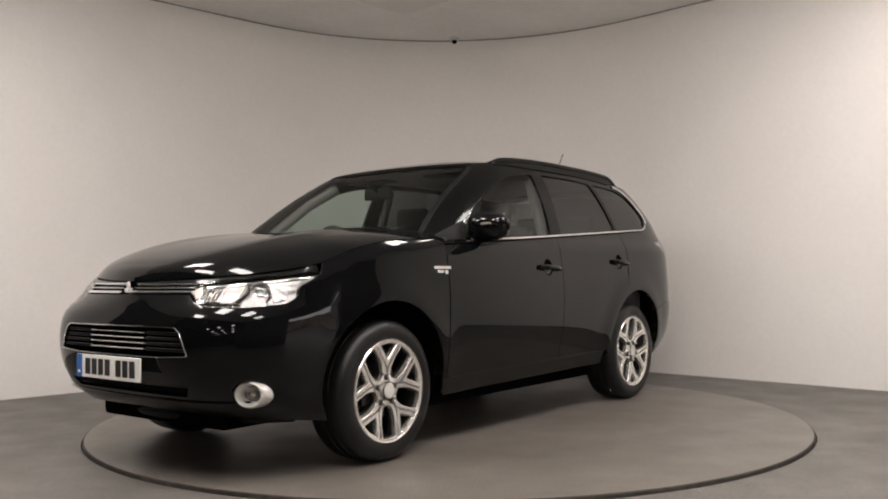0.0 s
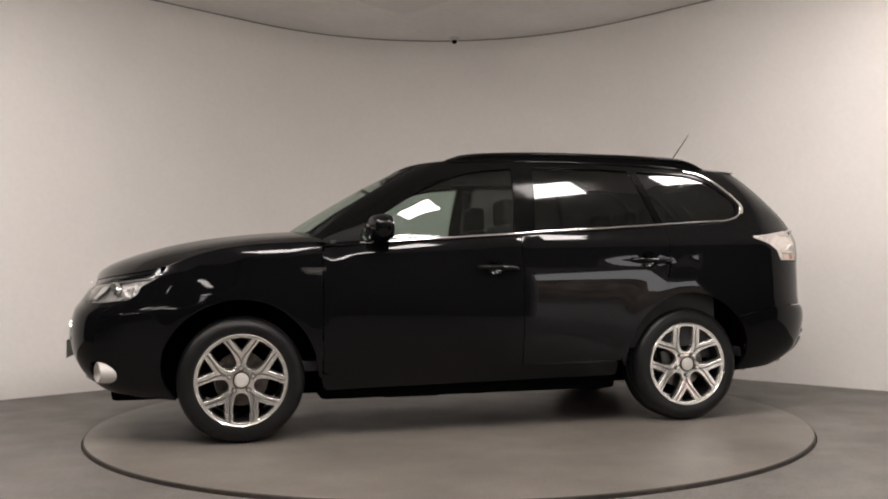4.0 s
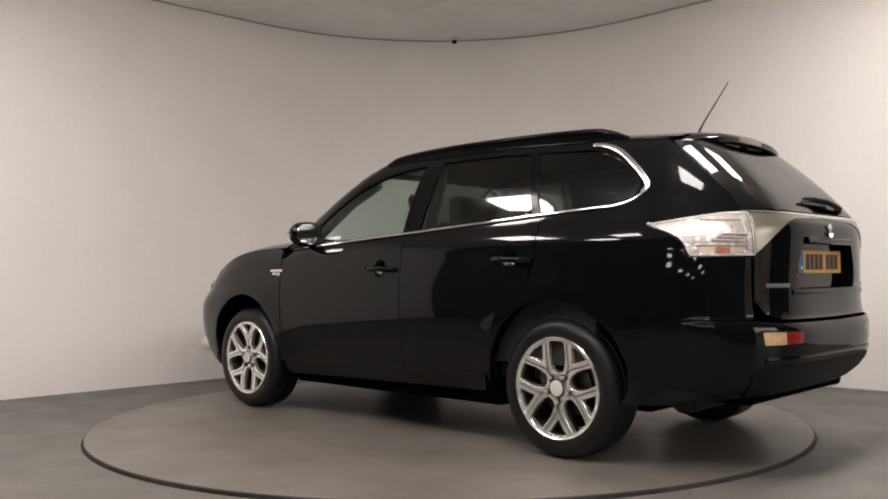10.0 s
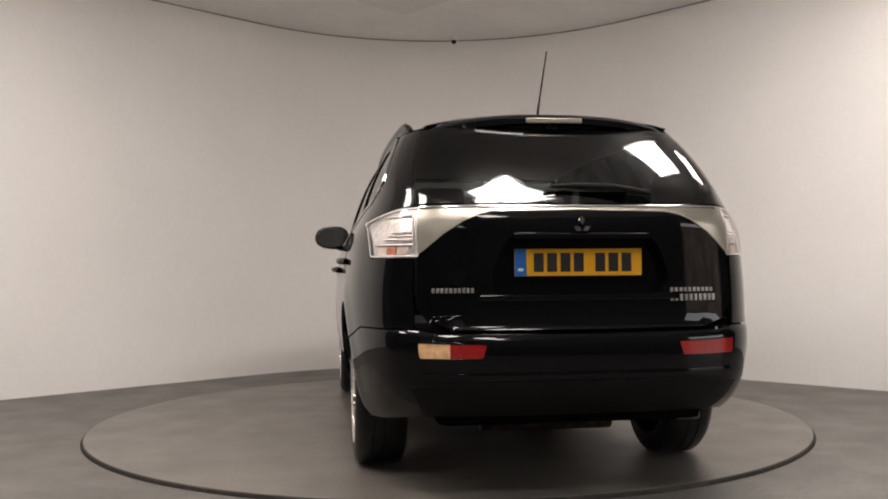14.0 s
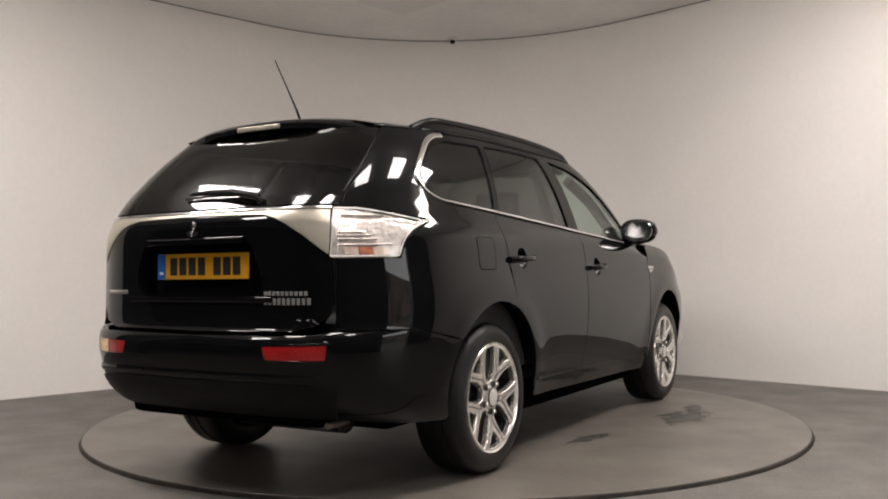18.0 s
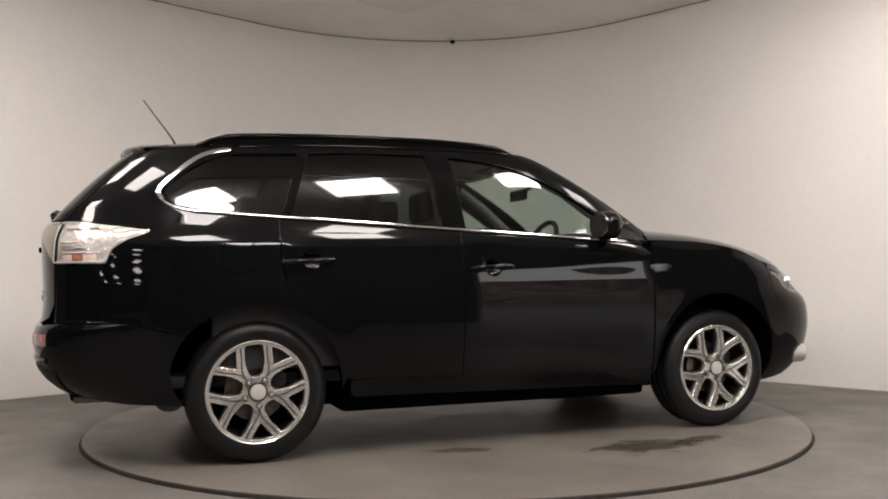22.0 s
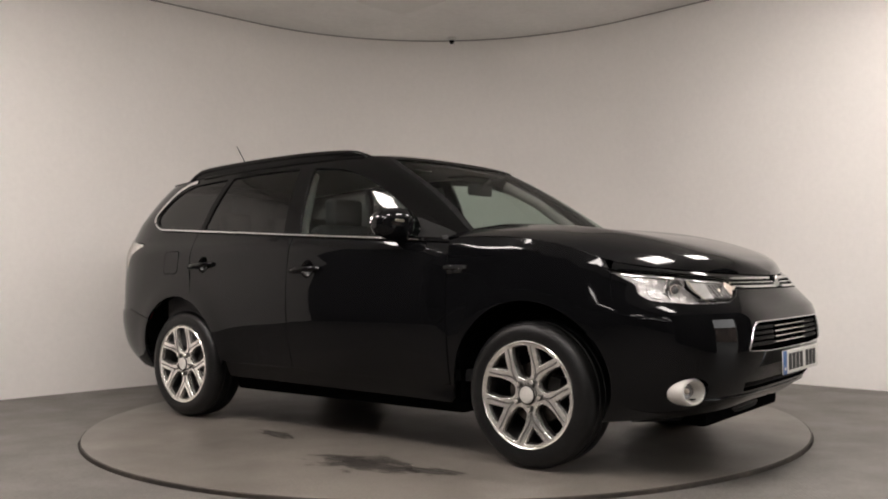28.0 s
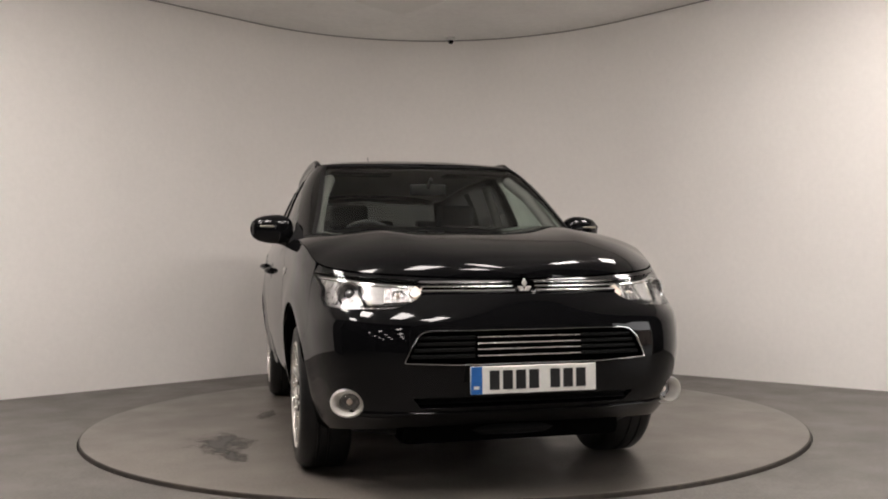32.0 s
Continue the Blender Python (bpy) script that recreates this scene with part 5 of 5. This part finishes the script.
GATE_EDGE = spline((1.18, 1.3, 1.4, 1.5, 1.56), (0.642, 0.636, 0.620, 0.592, 0.566))


def gate_edge(z):
    return where_y(skin, float(GATE_EDGE(z)), z, False)


def ry_u(y, z):
    return where_y(skin, y, z, False)


def build_top(car):
    hood = cap("bonnet", hood_surf, np.concatenate([np.linspace(0.88, 2.2, 34), np.linspace(2.24, 2.868, 22)]), np.linspace(-0.997, 0.997, 41), PAINT, car)
    roof = cap("roof", roof_surf, np.concatenate([np.linspace(-2.975, -2.2, 22), np.linspace(-2.16, 0.3, 40), np.linspace(0.36, 1.545, 24)]), np.linspace(-0.995, 0.995, 35), PAINT, car)
    # windscreen
    A = 1.55
    half = [(upper_x(0.945 + (0.265 - 0.945) * k / 10 + 0.05 * math.sin(math.pi * k / 10), 1.115 + 0.455 * k / 10) + 0.012, 1.115 + 0.455 * k / 10) for k in range(11)]
    ws = half + [(2 * A - a, z) for a, z in half[::-1]]
    ob = patch("windscreen", ws, UPPER, SCREEN, car, depth=0.0, lift=-0.004, h=0.06, label="clear green-tinted windscreen")
    ob.visible_shadow = False
    ribbon("screen_seal", ws, UPPER, PLASTIC, car, 0.03, 0.003, closed=True, lift=-0.002)
    # cowl and wipers
    part("cowl", box(0.93, 0, 1.07, 0.34, 1.36, 0.03, 0.01), PLASTIC, car, "black plastic scuttle panel")
    for y0, y1 in ((-0.55, 0.02), (0.05, 0.62)):
        P = [(1.03 - 0.12 * (y / 0.7) ** 2, y, 1.150 + 0.012 * math.sin(i)) for i, y in enumerate(np.linspace(y0, y1, 9))]
        part("front_wiper", tube(P, 0.009, 8), PLASTIC, car)
    # roof rails
    for side in (1, -1):
        pts = []
        for k in range(25):
            x = 0.18 - 1.78 * k / 24
            e = UPPER(np.array([upper_x(x, 1.59)]), np.array([1.59]))[0]
            lift = 0.046 * min(1.0, (k / 2.2) ** 0.7 if k < 3 else 1.0, ((24 - k) / 2.2) ** 0.7 if k > 21 else 1.0)
            pts.append((x, (e[1] - 0.012) * side, float(ROOF_MID(x)) - 0.070 + lift + 0.004))
        bm = tube(pts, 0.016, 10)
        fin = []
        for x, y, z in pts[1:-1]:
            low = z - 0.052
            fin.append([bm.verts.new(q) for q in ((x, y - 0.008, z), (x, y + 0.008, z), (x, y + 0.009, low), (x, y - 0.009, low))])
        for p, q in zip(fin, fin[1:]):
            for i in range(4):
                bm.faces.new((p[i], p[(i + 1) % 4], q[(i + 1) % 4], q[i]))
        part("roof_rail", bm, GLOSS_BLACK, car, "slim black roof rail")
        strip = [(x, float(ROOF_EDGE(x)) - 0.004) for x in np.linspace(0.25, -1.6, 12)]
        ribbon("drip_moulding", strip, UPPER, GLOSS_BLACK, car, 0.02, 0.008, side)
    an = empty("antenna", car)
    bm = lathe([(0.0, 0.028), (0.014, 0.026), (0.026, 0.014), (0.034, 0.0), (0.034, -0.02)], 24, "Z", m=pose(-1.655, 0, 1.622))
    part("base", bm, PLASTIC, an)
    part("mast", tube([(-1.66, 0, 1.64), (-1.695, 0, 1.70)], 0.0065, 8, taper=0.005), PLASTIC, an)
    part("whip", tube([(-1.695, 0, 1.70), (-1.845, 0, 1.905)], 0.0042, 8, taper=0.0025), PLASTIC, an)


def build_interior(car):
    part("cabin_floor", box(-0.45, 0, 0.40, 3.0, 1.5, 0.06, 0.01), TRIM, car)
    for s in (1, -1):
        part("door_card", box(-0.35, 0.79 * s, 0.78, 2.4, 0.05, 0.66, 0.02), TRIM, car, "charcoal inner door lining")
    # lining under the roof
    cap("headlining", lambda a, s: roof_surf(a, s * 0.97) - np.array((0, 0, 0.035)), np.linspace(-2.7, 1.3, 40), np.linspace(-0.99, 0.99, 17), LINING, car, "pale fabric headlining", 0.004)
    bm = box(0.72, 0, 0.99, 0.42, 1.42, 0.20, 0.06, 4)
    part("dashboard", bm, TRIM, car)
    part("binnacle", box(0.60, -0.37, 1.105, 0.16, 0.34, 0.08, 0.03, 3), TRIM, car)
    part("bulkhead", box(0.93, 0, 0.75, 0.05, 1.5, 0.60, 0.01), DARK, car)
    # steering wheel on the right
    sw = empty("steering_wheel", car, pose(0.42, -0.37, 1.05, 0, 24, 0))
    part("wheel_rim", tube([(0, 0.185 * math.cos(t), 0.185 * math.sin(t)) for t in np.linspace(0, 2 * math.pi, 41)], 0.015, 10), TRIM, sw)
    part("wheel_boss", box(0, 0, 0, 0.05, 0.15, 0.13, 0.03, 3), TRIM, sw)
    part("wheel_spoke", box(0, 0, 0, 0.025, 0.35, 0.035, 0.01, 2), TRIM, sw)
    for y in (0.37, -0.37):
        st = empty("front_seat", car)
        part("cushion", box(0.12, y, 0.62, 0.52, 0.50, 0.16, 0.06, 4), SEAT, st)
        part("backrest", box(-0.20, y, 0.92, 0.15, 0.48, 0.62, 0.06, 4, m=Matrix.Translation((-0.2, 0, 0.65)) @ pose(0, 0, 0, 0, -14, 0) @ Matrix.Translation((0.2, 0, -0.65))), SEAT, st)
        part("headrest", box(-0.325, y, 1.30, 0.10, 0.26, 0.17, 0.045, 4, m=None), SEAT, st)
        for d in (-0.06, 0.06):
            part("headrest_post", tube([(-0.29, y + d, 1.16), (-0.32, y + d, 1.26)], 0.007, 8), CHROME, st)
    rs = empty("rear_seat", car)
    part("cushion", box(-0.88, 0, 0.62, 0.50, 1.36, 0.16, 0.05, 4), SEAT, rs)
    part("backrest", box(-1.20, 0, 0.92, 0.16, 1.36, 0.60, 0.05, 4, m=Matrix.Translation((-1.2, 0, 0.65)) @ pose(0, 0, 0, 0, -18, 0) @ Matrix.Translation((1.2, 0, -0.65))), SEAT, rs)
    for y in (0.42, 0.0, -0.42):
        part("headrest", box(-1.33, y, 1.27, 0.09, 0.24, 0.14, 0.04, 4), SEAT, rs)
    part("boot_floor", box(-1.75, 0, 0.70, 0.85, 1.36, 0.04, 0.01), TRIM, car)
    part("mirror", box(0.46, 0.0, 1.415, 0.03, 0.22, 0.07, 0.014, 3), PLASTIC, car, "black rear-view mirror")
    part("mirror_mount", tube([(0.47, 0, 1.43), (0.55, 0, 1.47)], 0.012, 8), PLASTIC, car)
    for y in (0.36, -0.36):
        part("sun_visor", box(0.15, y, 1.535, 0.15, 0.38, 0.014, 0.005, 2), TRIM, car)
    for s in (1, -1):
        pts = [(-0.33, 0.72 * s, 1.10), (-0.335, 0.685 * s, 1.25), (-0.34, 0.645 * s, 1.38), (-0.345, 0.60 * s, 1.52)]
        part("pillar_lining", tube(pts, 0.030, 10), PILLAR, car, "grey inner pillar lining")
        pts = [(0.83, 0.705 * s, 1.085), (0.65, 0.67 * s, 1.23), (0.46, 0.625 * s, 1.375), (0.26, 0.565 * s, 1.49)]
        part("pillar_lining", tube(pts, 0.034, 10), PILLAR, car, "grey inner pillar lining")


def build_under(car):
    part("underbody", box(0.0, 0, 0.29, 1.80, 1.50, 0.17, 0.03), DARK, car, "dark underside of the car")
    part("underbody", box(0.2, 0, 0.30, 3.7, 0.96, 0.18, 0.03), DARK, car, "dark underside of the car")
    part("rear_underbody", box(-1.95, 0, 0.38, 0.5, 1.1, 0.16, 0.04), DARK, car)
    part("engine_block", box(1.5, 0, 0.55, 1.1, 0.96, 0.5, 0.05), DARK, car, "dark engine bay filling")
    for x in (WHEEL_X, -WHEEL_X):
        part("axle", tube([(x, -0.70, WHEEL_Z), (x, 0.70, WHEEL_Z)], 0.03, 10), STEEL, car)
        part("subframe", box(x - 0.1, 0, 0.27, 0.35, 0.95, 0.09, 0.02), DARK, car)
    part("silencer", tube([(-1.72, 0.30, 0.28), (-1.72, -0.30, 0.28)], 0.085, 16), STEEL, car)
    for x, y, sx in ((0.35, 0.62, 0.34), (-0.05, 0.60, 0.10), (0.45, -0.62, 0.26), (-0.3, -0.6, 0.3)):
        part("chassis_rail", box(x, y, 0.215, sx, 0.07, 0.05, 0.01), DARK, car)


def build_car():
    car = tagged(empty("car"), "glossy black five-door off-road estate car with silver alloy wheels", "car")
    for side in (1, -1):
        build_flank(car, side)
        build_mirror(car, side)
        for x, t in ((WHEEL_X, 36.0 if side > 0 else -10.0), (-WHEEL_X, 0.0 if side > 0 else -5.0)):
            wheel(car, x, 0.838 * side, side, t)
    build_front(car)
    build_rear(car)
    build_top(car)
    build_interior(car)
    build_under(car)
    return car


car = build_car()


def motions():
    """Turntable and car turn as one, about ten degrees a second."""
    turn = [232.44, 222.82, 213.2, 203.56, 193.91, 184.0, 174.53, 165.22, 155.75, 146.09, 136.42, 126.81, 117.3, 107.74, 98.14, 88.57, 79.0, 69.27, 59.52, 49.86, 40.09, 30.05, 20.01, 10.2, 0.51, -9.21, -18.98, -28.88, -38.55, -47.99, -57.34, -66.74, -76.27]
    at = [(float(t), a) for t, a in enumerate(turn)]
    walk(car, [(t, pose(0, 0, 0, 0, 0, a) @ Matrix.Translation((-0.0195, -0.198, 0.0))) for t, a in at])
    walk(table, [(t, pose(0, 0, 0, 0, 0, a)) for t, a in at])


motions()
